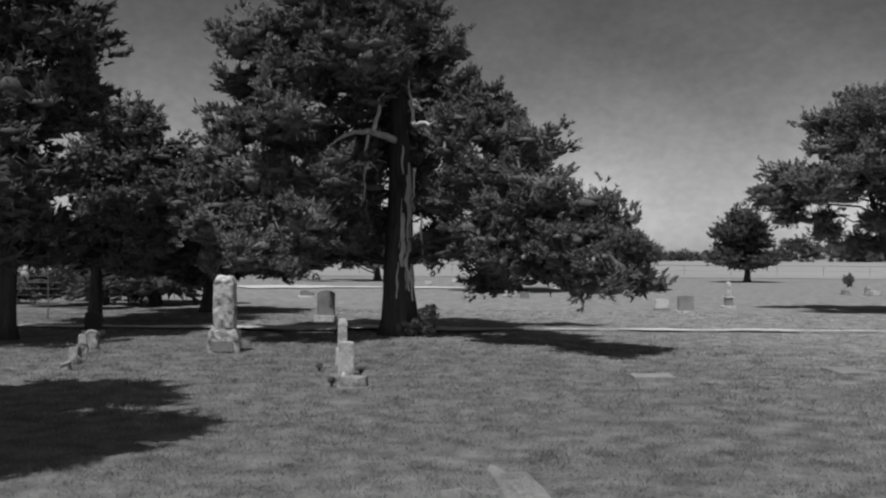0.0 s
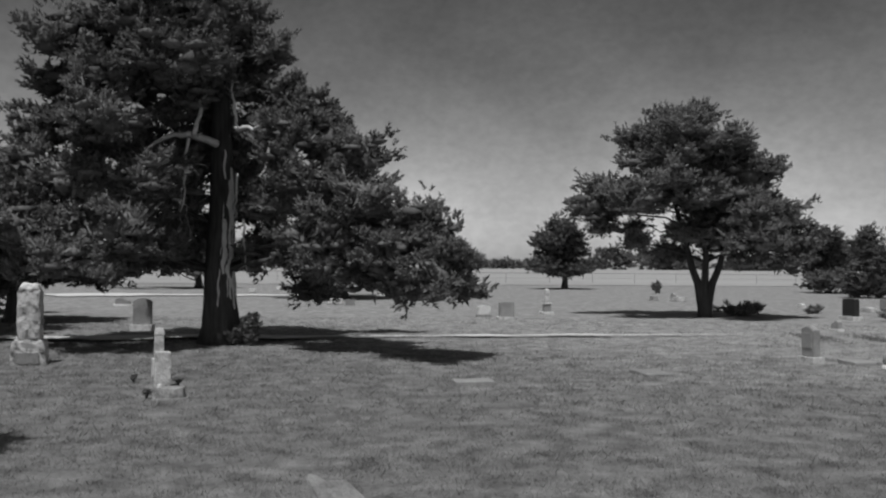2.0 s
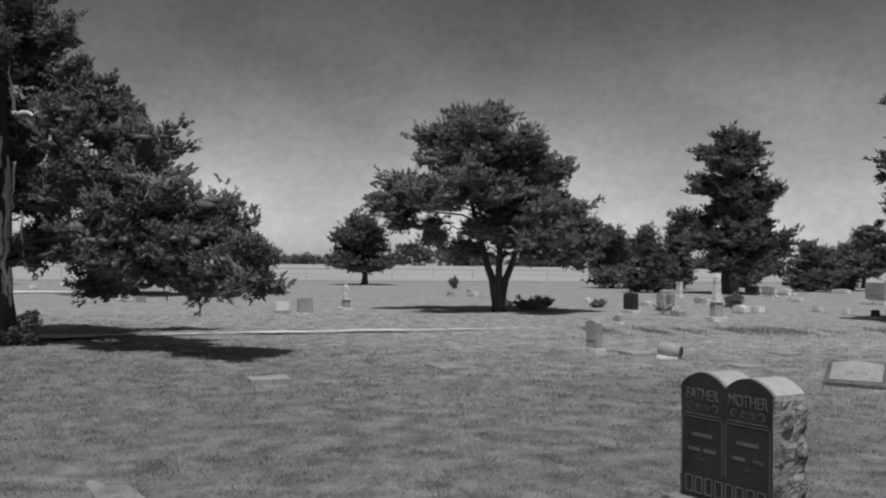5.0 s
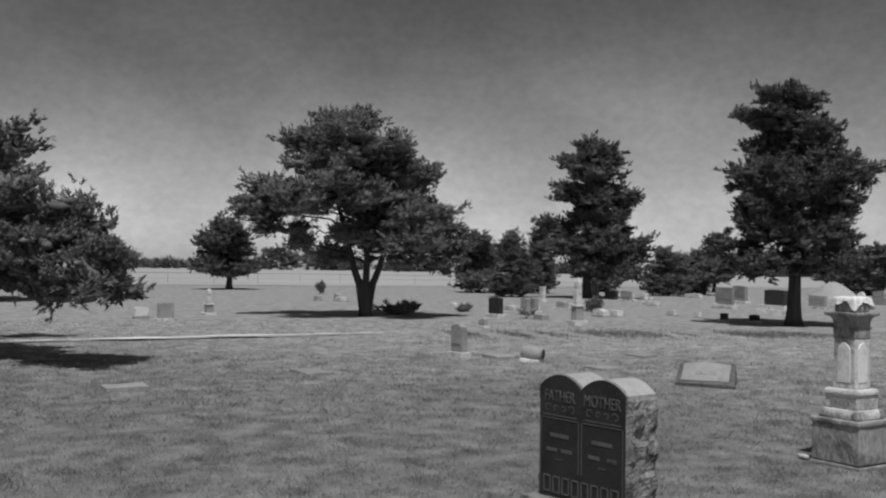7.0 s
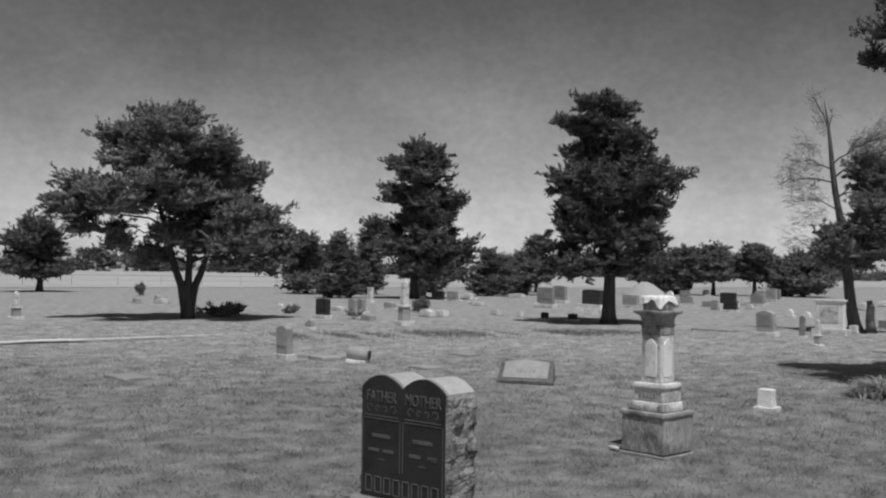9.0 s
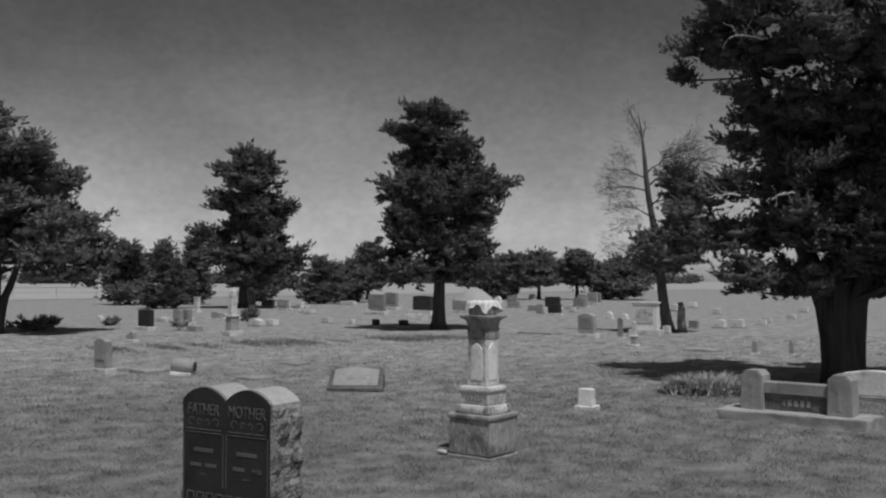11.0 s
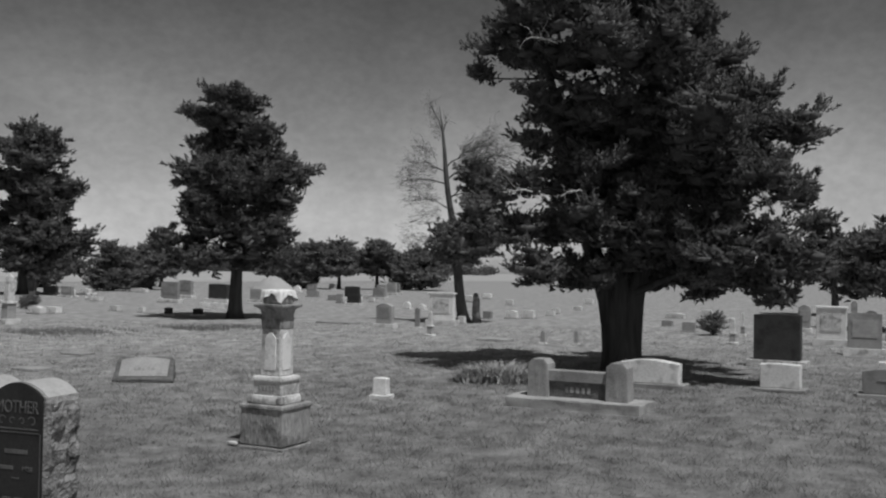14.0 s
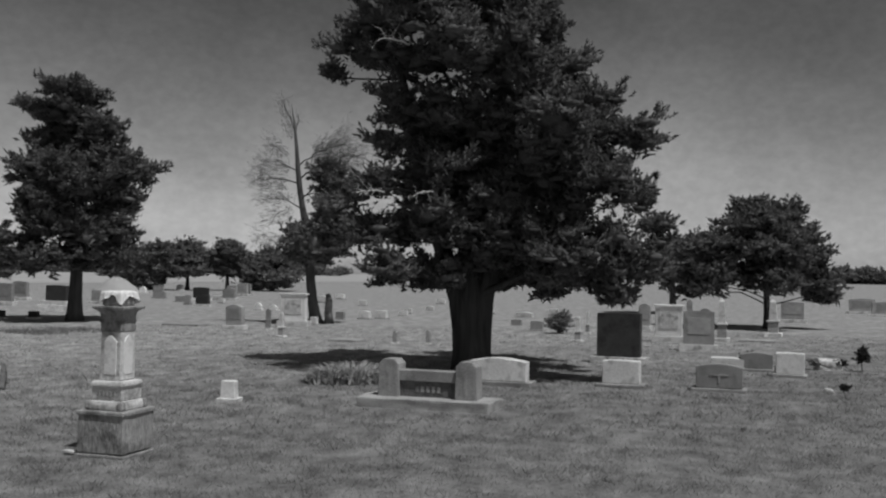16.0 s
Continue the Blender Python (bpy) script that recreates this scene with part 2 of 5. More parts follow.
def tube(points, radii, segs=8, lumpy=0.0, seed=0.0):
    """Verts and faces of a tapered tube along points."""
    verts, faces = [], []
    n = len(points)
    for i, (p, r) in enumerate(zip(points, radii)):
        p = Vector(p)
        d = (Vector(points[min(i + 1, n - 1)]) - Vector(points[max(i - 1, 0)])).normalized()
        u = d.cross(Vector((0.31, 0.95, 0.11))).normalized()
        v = d.cross(u)
        for k in range(segs):
            a = 2 * math.pi * k / segs
            q = u * math.cos(a) + v * math.sin(a)
            rr = r * (1 + lumpy * noise.noise(Vector((q.x * 2.2, q.y * 2.2, p.z * 0.7 + seed))) + lumpy * 0.5 * math.sin(3 * a + seed + p.z))
            verts.append(p + q * rr)
    for i in range(n - 1):
        for k in range(segs):
            a, b = i * segs + k, i * segs + (k + 1) % segs
            faces.append((a, b, b + segs, a + segs))
    faces.append(tuple(range(segs - 1, -1, -1)))
    faces.append(tuple((n - 1) * segs + k for k in range(segs)))
    return verts, faces


def limb_path(a, b, sag, rng, n=6, wander=0.06):
    a, b = np.array(a, float), np.array(b, float)
    ln = np.linalg.norm(b - a)
    pts = []
    for i in range(n + 1):
        s = i / n
        p = a + (b - a) * s
        p[2] += sag * ln * math.sin(math.pi * s)
        if 0 < i:
            p += rng.normal(0, wander * ln * 0.5, 3) * (0.4 + s * 0.6)
        pts.append(tuple(p))
    return pts


# ---- foliage ----
def unit_ball():
    bm = bmesh.new()
    bmesh.ops.create_icosphere(bm, subdivisions=1, radius=1.0)
    v = np.array([tuple(p.co) for p in bm.verts])
    f = np.array([[p.index for p in q.verts] for q in bm.faces])
    bm.free()
    return v, f


BALL = unit_ball()


def unit(a):
    return a / (np.linalg.norm(a, axis=-1)[..., None] + 1e-9)


def foliage(lobes, rng, pad, leaves, leaf, density=1.0, shell=0.55, plumes=12, slim=0.21, lift=0.34, fill=8, low=-1.0):
    """Lobes (cx, cy, cz, rx, ry, rz) are filled with flat boughs; each bough is a feather of pointed sprays that aim outward and up,
    set with narrow leaves. Returns leaf triangles, and the verts and faces of the woody hearts and spray cores."""
    cs, ds, sc = [], [], []
    for cx, cy, cz, rx, ry, rz in lobes:
        count = max(3, int(density * 1.9 * (rx * ry + rx * rz + ry * rz) / (pad * pad)))
        d = rng.normal(size=(count, 3))
        d[:, 2] += 0.15
        d = unit(d)
        rad = shell + (1 - shell) * rng.random(count) ** 0.6
        cs.append(np.array([cx, cy, cz]) + d * rad[:, None] * np.array([rx, ry, rz]) * 0.88)
        ds.append(d)
        sc.append(np.minimum(1.0, 0.55 + 0.45 * min(rx, rz) / pad) * (0.5 + 0.8 * rng.random(count)))
    c, d, s = np.concatenate(cs), np.concatenate(ds), np.concatenate(sc) * pad
    c, d, s = (q[c[:, 2] > low] for q in (c, d, s)) if low > 0 else (c, d, s)
    n0 = len(c)
    hv, hf = BALL
    hearts = c[:, None, :] + hv[None] * rng.uniform(0.3, 0.7, (n0, len(hv), 1)) * s[:, None, None] * np.array([1, 1, 0.35])
    # dense twigs deep inside each lobe
    lb = np.repeat(np.array(lobes, float), fill, axis=0)
    ic = lb[:, :3] + unit(rng.normal(size=(len(lb), 3))) * 0.34 * lb[:, 3:]
    inner = ic[:, None, :] + hv[None] * rng.uniform(0.12, 0.46, (len(lb), len(hv), 1)) * lb[:, None, 3:]
    hearts = np.concatenate([hearts, inner])
    nh = len(hearts)
    hfaces = (hf[None] + (np.arange(nh) * len(hv))[:, None, None]).reshape(-1, 3)
    # sprays, set like the barbs of a feather along each bough
    up = np.array([0, 0, 1.0])
    axis = unit(d * np.array([1, 1, 0.25]) + rng.normal(0, 0.25, d.shape) * np.array([1, 1, 0.5]) + up * 0.08)
    across = unit(np.cross(axis, up + rng.normal(0, 0.25, d.shape)))
    over = np.cross(across, axis)
    u, v, w = rng.random((n0, plumes)), rng.uniform(-1, 1, (n0, plumes)), np.abs(rng.normal(0, 0.2, (n0, plumes)))
    v = v * (1.0 - 0.55 * u)
    root = c[:, None, :] + (axis[:, None] * (u * 1.5 - 0.65)[..., None] + across[:, None] * (v * 0.75)[..., None] + over[:, None] * (w - 0.25 * v * v)[..., None]) * s[:, None, None]
    way = unit(axis[:, None] * 0.7 + across[:, None] * (v * 0.8)[..., None] + up * lift + over[:, None] * (w * 0.8)[..., None] + rng.normal(0, 0.2, root.shape))
    span = s[:, None] * rng.uniform(0.2, 0.55, (n0, plumes))
    flat = np.broadcast_to(over[:, None], way.shape).reshape(-1, 3)
    way, root, span = way.reshape(-1, 3), root.reshape(-1, 3), span.reshape(-1)
    m = len(root)
    e1 = unit(np.cross(way, flat + rng.normal(0, 0.35, flat.shape)))
    e2 = np.cross(way, e1)
    fat = span * rng.uniform(slim * 0.5, slim, m)
    ring = [e1 * np.cos(q) * fat[:, None] + e2 * np.sin(q) * fat[:, None] * 0.6 for q in (0.0, 2.094, 4.189)]
    cores = np.stack([root + ring[0], root + ring[1], root + ring[2], root + way * span[:, None]], axis=1)
    cf = np.array([(0, 1, 3), (1, 2, 3), (2, 0, 3)])
    cfaces = (cf[None] + (np.arange(m) * 4)[:, None, None]).reshape(-1, 3) + nh * len(hv)
    # leaves on both sides of each spray
    k = leaves
    t = rng.random((m, k)) ** 0.85
    hand = rng.choice((-1.0, 1.0), (m, k))
    rim = e1[:, None, :] * hand[..., None] + e2[:, None, :] * rng.normal(0, 0.55, (m, k))[..., None]
    pos = root[:, None, :] + way[:, None, :] * (t * span[:, None])[..., None] + rim * (fat[:, None] * (1.7 - 1.2 * t))[..., None]
    a = unit(way[:, None, :] * 0.8 + rim * 0.6 + rng.normal(0, 0.25, pos.shape))
    lay = e2[:, None, :] * 0.5 + up * 0.8 + rng.normal(0, 0.4, pos.shape)
    pos, a, lay = pos.reshape(-1, 3), a.reshape(-1, 3), lay.reshape(-1, 3)
    side = unit(np.cross(a, lay))
    ln = leaf * (0.6 + 0.8 * rng.random((len(pos), 1)))
    wd = ln * (0.15 + 0.13 * rng.random((len(pos), 1)))
    base = pos - a * ln * 0.4
    tri = np.stack([base - side * wd, base + side * wd, pos + a * ln * 0.6], axis=1)
    # sprays over the inner twigs
    dd = unit(rng.normal(size=(len(lb), 40, 3)))
    pos = (ic[:, None, :] + dd * lb[:, None, 3:] * rng.uniform(0.26, 0.48, (len(lb), 40, 1))).reshape(-1, 3)
    dd = dd.reshape(-1, 3)
    a = unit(dd * 0.5 + np.array([0, 0, 0.3]) + rng.normal(0, 0.45, dd.shape))
    side = unit(np.cross(a, dd + rng.normal(0, 0.3, dd.shape)))
    ln = leaf * rng.uniform(1.0, 2.0, (len(pos), 1))
    wd = ln * rng.uniform(0.16, 0.3, (len(pos), 1))
    tri = np.concatenate([tri, np.stack([pos - side * wd, pos + side * wd, pos + a * ln], axis=1)])
    return tri, np.concatenate([hearts.reshape(-1, 3), cores.reshape(-1, 3)]), np.concatenate([hfaces, cfaces])


def leafy(name, data, mat, parent=None, label=""):
    """One mesh out of what foliage() returns."""
    tri, hv, hf = data
    nt, nh = len(tri), len(hf)
    me = bpy.data.meshes.new(name)
    co = np.concatenate([hv, tri.reshape(-1, 3)]).astype(np.float32)
    me.vertices.add(len(co))
    me.vertices.foreach_set("co", co.ravel())
    idx = np.concatenate([hf.ravel(), len(hv) + np.arange(3 * nt)]).astype(np.int32)
    me.loops.add(len(idx))
    me.loops.foreach_set("vertex_index", idx)
    me.polygons.add(nt + nh)
    me.polygons.foreach_set("loop_start", np.arange(0, 3 * (nt + nh), 3, dtype=np.int32))
    me.materials.append(mat)
    me.update(calc_edges=True)
    me.validate()
    ob = new(name, me)
    ob.parent = parent
    if label:
        ob["label"] = label
    return ob


def cedar(name, at, lobes, trunk_w, label, pad=0.36, leaves=10, leaf=0.1, seed=1, depth=0.75, lean=(0, 0), forks=1, mat=LEAF, bark=BARK, limbs=9, density=1.0, echo=1, ahead=0.0, top=None, fork_z=1.0, group="", shell=0.55, clear=0.0, reach=0.0, plumes=9, slim=0.22, skirt=0.0, taper=0.75, low=-1.0):
    """A conifer: forked tapered trunk, limbs out to the lobes of its crown, and a crown of small sprays. Lobes: (across, up, half width, half height)."""
    x, y, turn = at
    rng = np.random.default_rng(seed)
    tree = thing(name, pose(x, y, 0, 0, 0, turn), label, "tree", group)
    full = []
    for cx, cz, rx, rz in lobes:
        r0 = abs(cx)
        spread = (rx + r0 * 0.5) * depth
        cy = rng.uniform(-0.5, 0.5) * spread + ahead * min(1.0, r0 / 3.0)
        if skirt and cz < 4.3 and r0 > 1.1:
            cy -= skirt * min(1.0, (4.8 - cz) / 2.5)
        if reach and cx > 0.8:
            cy += reach * min(1.0, (cx - 0.4) / 4.0)
        if clear and r0 < rx + 0.25 and cz < clear:
            cy = rx + 0.35
        far = math.hypot(x, y)
        ps = (far + cy) / far
        full.append((cx * ps, cy, 1.6 + (cz - 1.6) * ps, rx * ps, rx * 0.9, rz * ps))
        for e in range(echo):
            th = rng.uniform(0.5, 1.25) * (-1) ** (e + int(rng.random() < 0.5))
            if cz < clear and r0 * math.cos(th) * 0.92 - rx * 0.85 < 0.35:
                th = abs(th)
            full.append((cx * math.cos(th) * 0.92, (r0 * math.sin(th) + np.sign(th) * rx * 0.8) * depth + ahead * min(1.0, r0 / 3.0), cz, rx * 0.85, rx * 0.85, rz * 0.9))
    crown_top = max(c[2] for c in full)
    peak = top if top else crown_top * 0.92
    # trunk and forks
    r = trunk_w / 2
    for k in range(forks):
        off = (k - (forks - 1) / 2) * r * 0.7
        rk = r if forks == 1 else r * 0.52
        n = 12
        hk = peak * (1.0 - 0.14 * k)
        pts, rad = [], []
        for i in range(n + 1):
            s = i / n
            z = hk * s ** 1.25
            fan = max(0.0, z - fork_z) ** 0.85 * 0.34 * (k - (forks - 1) / 2)
            pts.append((off * min(1, 0.2 + z / max(fork_z, 0.1) * 0.8) + fan + lean[0] * z + 0.03 * math.sin(z * 1.7 + seed + k), lean[1] * z + 0.05 * math.sin(z * 1.3 + k * 2 + seed), z - 0.05 * (i == 0)))
            flare = 1 + 0.35 * math.exp(-z / (trunk_w * 0.45))
            rad.append(max(0.012, rk * flare * (1 - s) ** taper))
        vv, ff = tube(pts, rad, 14, 0.16, seed + k)
        mesh_object("trunk", vv, ff, bark, tree, smooth=True)
    order = sorted(range(len(full)), key=lambda i: -abs(full[i][0]) - 0.4 * abs(full[i][1]))
    chosen = []
    for i in order:
        cx, cy, cz = full[i][:3]
        if len(chosen) >= limbs or any((cx - p) ** 2 + (cy - q) ** 2 + (cz - w) ** 2 < 1.4 for p, q, w in chosen):
            continue
        chosen.append((cx, cy, cz))
        z0 = max(0.35 * peak * 0.5, min(cz - 0.25 * abs(cx), peak * 0.85))
        start = (lean[0] * z0, lean[1] * z0, z0)
        rr = min(0.07, r * 0.18) * (1 - z0 / (peak * 1.2))
        pth = limb_path(start, (cx, cy, cz), 0.06, rng)
        vv, ff = tube(pth, [rr * (1 - 0.85 * q / 6) + 0.006 for q in range(7)], 6, 0.15, seed + i)
        mesh_object("branch", vv, ff, BARK, tree, smooth=True)
    leafy("crown", foliage(full, rng, pad, leaves, leaf, density, shell, plumes, slim, low=low), mat, tree)
    return tree


# ---- plan: crowns as (across, up, half width, half height); stones as (kind, x, y, width, height) ----
CEDAR_P = [(-3.09, 6.02, 0.94, 0.49), (-1.73, 6.43, 1.29, 0.7), (-0.22, 6.47, 1.29, 0.82), (0.96, 6.01, 0.61, 0.45), (-0.81, 7.63, 1.41, 0.7), (-0.7, 8.69, 0.94, 0.7), (-3.08, 5.09, 0.76, 0.49), (-3.18, 4.23, 1.06, 0.59), (-1.72, 5.38, 1.29, 0.7), (-0.09, 5.41, 1.17, 0.7), (1.31, 5.19, 0.59, 0.45), (-2.28, 4.08, 0.94, 0.64), (1.08, 4.43, 0.7, 0.59), (1.9, 4.78, 0.59, 0.49), (2.83, 3.84, 0.61, 0.64), (2.14, 4.02, 0.82, 0.64), (1.68, 3.08, 0.94, 0.64), (3.01, 3.02, 0.64, 0.56), (2.27, 2.03, 0.59, 0.53), (0.98, 2.72, 0.59, 0.59)]
CEDAR_P_LOW = [(-0.65, 4.9, 0.5, 0.4), (-1.1, 4.6, 0.5, 0.4), (-3.51, 3.24, 0.94, 0.64), (-2.61, 2.22, 0.82, 0.59), (-3.88, 2.21, 0.64, 0.59), (-1.87, 2.58, 0.59, 0.59), (-1.92, 1.77, 0.53, 0.41), (-3.16, 1.64, 0.76, 0.45), (-3.82, 1.41, 0.47, 0.35), (-0.77, 2.24, 0.38, 0.53), (-1.25, 3.4, 0.7, 0.59), (-0.67, 4.0, 0.53, 0.59), (0.45, 3.54, 0.53, 0.64), (-1.01, 2.94, 0.53, 0.47), (4.09, 2.32, 0.73, 0.61), (4.7, 1.92, 0.73, 0.59), (3.42, 1.92, 0.84, 0.53), (4.32, 1.34, 0.94, 0.53), (5.25, 1.75, 0.38, 0.26), (3.82, 1.11, 0.59, 0.42), (4.98, 1.12, 0.56, 0.45), (4.2, 2.5, 0.35, 0.35), (0.87, 1.78, 0.56, 0.42), (1.51, 2.02, 0.64, 0.49), (2.09, 1.56, 0.45, 0.38), (-2.73, 3.14, 0.7, 0.56), (-2.11, 3.16, 0.53, 0.47), (-1.35, 1.94, 0.42, 0.38)]
CEDAR_Q = [(-0.64, 8.29, 1.36, 1.22), (0.99, 5.84, 1.63, 1.63), (-0.89, 5.03, 1.9, 1.63), (-0.07, 3.13, 2.44, 1.63), (-1.96, 2.58, 1.63, 1.22), (1.81, 2.87, 1.36, 1.22)]
CEDAR_W = [(0.46, 5.85, 1.42, 0.65), (1.17, 5.64, 1.06, 0.53), (1.38, 4.83, 0.65, 0.53), (0.47, 4.33, 1.42, 0.89), (0.19, 3.01, 1.36, 0.89), (0.59, 2.05, 0.94, 0.59), (-0.89, 5.29, 1.77, 1.65), (-1.06, 3.17, 1.77, 1.42), (0.86, 6.49, 0.94, 0.47), (0.25, 7.46, 1.42, 0.83), (-0.16, 8.48, 1.06, 0.83), (0.2, 1.56, 0.83, 0.3)]
CEDAR_X = [(2.55, 2.9, 0.7, 0.6), (2.75, 1.7, 0.75, 0.6), (2.4, 3.7, 0.55, 0.5), (0.76, 4.71, 0.94, 0.72), (1.29, 3.84, 1.01, 0.79), (1.69, 3.16, 0.79, 0.65), (0.38, 3.67, 0.94, 0.79), (1.17, 2.39, 1.22, 0.72), (2.1, 1.92, 0.79, 0.65), (0.85, 1.43, 0.79, 0.4), (0.13, 2.31, 1.01, 0.79), (2.03, 2.54, 0.65, 0.65), (-0.13, 3.65, 0.86, 0.86), (-0.62, 1.76, 0.86, 0.5)]
CEDAR_Y = [(0.25, 2.59, 1.56, 1.17), (1.16, 1.47, 1.07, 0.68), (-0.1, 1.09, 1.17, 0.58), (-0.98, 1.27, 0.97, 0.68), (1.9, 1.09, 0.88, 0.49), (-2.19, 1.27, 1.17, 0.68), (-1.33, 0.57, 1.17, 0.47), (0.99, 0.62, 0.88, 0.39), (-3.03, 0.63, 1.17, 0.51), (-4.18, 0.55, 1.17, 0.51)]
CEDAR_Z = [(-1.06, 2.57, 2.14, 1.75), (-2.6, 1.78, 1.95, 1.36), (0.49, 2.19, 1.95, 1.56), (-5.66, 1.76, 1.56, 1.17)]
CEDAR_C = [(-1.0, 6.57, 0.86, 0.34), (-0.24, 6.64, 0.65, 0.38), (-2.21, 5.82, 0.86, 0.46), (-0.99, 5.9, 1.24, 0.61), (0.83, 5.71, 0.86, 0.42), (-0.02, 5.15, 1.63, 0.61), (-1.73, 5.11, 1.05, 0.57), (1.7, 4.77, 0.77, 0.54), (0.94, 4.5, 1.44, 0.67), (-3.21, 4.31, 0.8, 0.5), (-3.93, 3.68, 0.77, 0.61), (-2.73, 3.66, 0.96, 0.54), (-0.58, 3.99, 1.34, 0.57), (-0.37, 2.76, 1.15, 0.54), (0.96, 3.45, 1.63, 0.69), (2.2, 3.28, 1.05, 0.8), (2.79, 2.48, 0.96, 0.61), (1.54, 2.5, 1.24, 0.69), (-3.37, 2.98, 0.61, 0.42), (-2.43, 2.4, 0.27, 0.42), (-1.34, 2.08, 0.5, 0.38), (2.32, 1.79, 0.86, 0.31)]
CEDAR_D = [(0.31, 9.18, 1.11, 0.63), (1.51, 8.62, 1.05, 0.77), (-0.7, 8.21, 1.11, 0.77), (0.67, 7.52, 1.74, 0.98), (-1.37, 6.41, 1.11, 0.84), (0.68, 6.14, 2.26, 0.98), (2.38, 5.97, 0.98, 0.63), (0.02, 4.75, 1.81, 0.98), (1.71, 4.94, 1.22, 0.63), (-2.37, 4.11, 0.98, 0.77), (-1.33, 3.19, 1.57, 0.98), (1.39, 3.39, 1.92, 1.25), (0.39, 2.0, 1.92, 0.98), (2.91, 2.89, 1.25, 1.11), (2.42, 1.69, 1.32, 0.77)]
CEDAR_E = [(-0.58, 7.25, 0.87, 0.34), (0.16, 7.09, 0.57, 0.34), (-1.51, 6.73, 0.34, 0.34), (-0.39, 6.44, 1.05, 0.57), (0.91, 5.91, 0.67, 0.42), (-0.94, 5.69, 0.72, 0.53), (-0.01, 5.3, 1.43, 0.68), (-1.3, 4.7, 0.87, 0.61), (1.28, 4.92, 0.87, 0.68), (2.04, 4.72, 0.48, 0.57), (0.0, 4.17, 1.62, 0.68), (-1.48, 3.57, 0.68, 0.61), (1.29, 3.8, 0.87, 0.68), (-0.36, 3.05, 1.43, 0.68), (-2.26, 2.47, 0.68, 0.42), (-1.46, 1.91, 0.95, 0.49), (1.11, 2.68, 0.99, 0.8), (1.57, 1.98, 0.57, 0.61), (0.2, 2.02, 0.91, 0.53)]
CEDAR_F = [(-0.6, 4.43, 1.16, 0.66), (-1.4, 3.37, 1.4, 0.74), (0.48, 3.53, 1.24, 0.83), (-0.29, 2.51, 2.15, 0.83), (-1.83, 1.68, 1.32, 0.62), (1.0, 1.52, 1.4, 0.62), (-0.26, 1.3, 1.9, 0.5)]
CEDAR_R = [(0.3, 3.7, 0.9, 0.5), (1.2, 3.6, 0.9, 0.5), (-0.5, 3.65, 0.7, 0.45), (2.0, 3.5, 0.7, 0.45), (-1.3, 4.5, 0.55, 0.45), (-1.55, 6.0, 0.91, 0.46), (-0.59, 6.51, 0.86, 0.48), (-2.39, 5.05, 0.33, 0.17), (-1.83, 5.41, 0.72, 0.46), (-0.96, 5.24, 0.77, 0.48), (0.1, 5.74, 0.86, 0.67), (0.57, 6.22, 0.48, 0.48), (1.3, 5.83, 0.35, 0.4), (1.54, 5.2, 0.53, 0.48), (0.88, 4.86, 0.86, 0.58), (2.11, 4.47, 0.62, 0.4), (2.76, 3.98, 0.5, 0.4), (1.84, 3.99, 0.86, 0.53), (0.21, 4.18, 0.86, 0.58), (-0.75, 4.17, 0.58, 0.48), (-1.42, 3.79, 0.43, 0.29), (-0.41, 7.39, 0.86, 0.58), (0.37, 7.2, 0.58, 0.48)]
CEDAR_R_LOW = [(-1.6, 3.09, 0.48, 0.31), (-0.74, 3.3, 0.72, 0.46), (0.23, 3.22, 0.86, 0.53), (1.28, 3.23, 0.86, 0.53), (2.31, 3.13, 0.72, 0.46), (2.93, 2.94, 0.25, 0.27), (-1.68, 2.32, 0.43, 0.35), (-0.92, 2.43, 0.62, 0.4), (0.14, 2.25, 0.86, 0.43), (1.19, 2.17, 0.86, 0.43), (2.32, 2.18, 0.53, 0.43), (2.69, 1.85, 0.48, 0.43), (-1.43, 1.7, 0.53, 0.38), (-0.71, 1.57, 0.62, 0.31), (0.92, 1.59, 0.77, 0.31), (2.0, 1.61, 0.62, 0.35), (2.51, 1.29, 0.43, 0.24), (-0.44, 2.73, 0.58, 0.46), (0.71, 2.69, 0.67, 0.46), (1.66, 2.56, 0.58, 0.43), (-0.04, 1.77, 0.58, 0.31), (0.43, 1.92, 0.58, 0.34), (1.58, 1.89, 0.58, 0.38)]
CEDAR_H = [(-0.48, 3.98, 0.7, 0.35), (0.75, 3.69, 0.51, 0.47), (-1.01, 3.33, 0.78, 0.51), (0.05, 3.33, 1.25, 0.55), (1.1, 2.96, 0.7, 0.55), (-1.36, 2.62, 0.7, 0.55), (-0.12, 2.62, 1.66, 0.64), (1.44, 2.27, 0.7, 0.55), (-2.18, 2.61, 0.78, 0.55), (-1.9, 1.86, 0.98, 0.55), (-0.11, 1.7, 1.47, 0.51), (1.44, 1.54, 0.78, 0.55), (1.95, 1.15, 0.39, 0.43), (-2.35, 1.38, 0.78, 0.43)]
CEDAR_I = [(-0.28, 2.97, 1.19, 0.64), (-1.04, 4.0, 0.74, 0.58), (-0.77, 2.18, 1.33, 1.06), (0.24, 1.94, 1.06, 1.06)]
SNAG = [(-0.14, 2.58, 0.84, 0.62), (0.49, 3.41, 0.66, 0.51), (-0.69, 2.75, 0.47, 0.4), (0.32, 4.78, 0.51, 0.44), (0.84, 4.15, 0.55, 0.47), (-0.04, 2.13, 0.55, 0.33), (0.68, 2.6, 0.62, 0.51)]
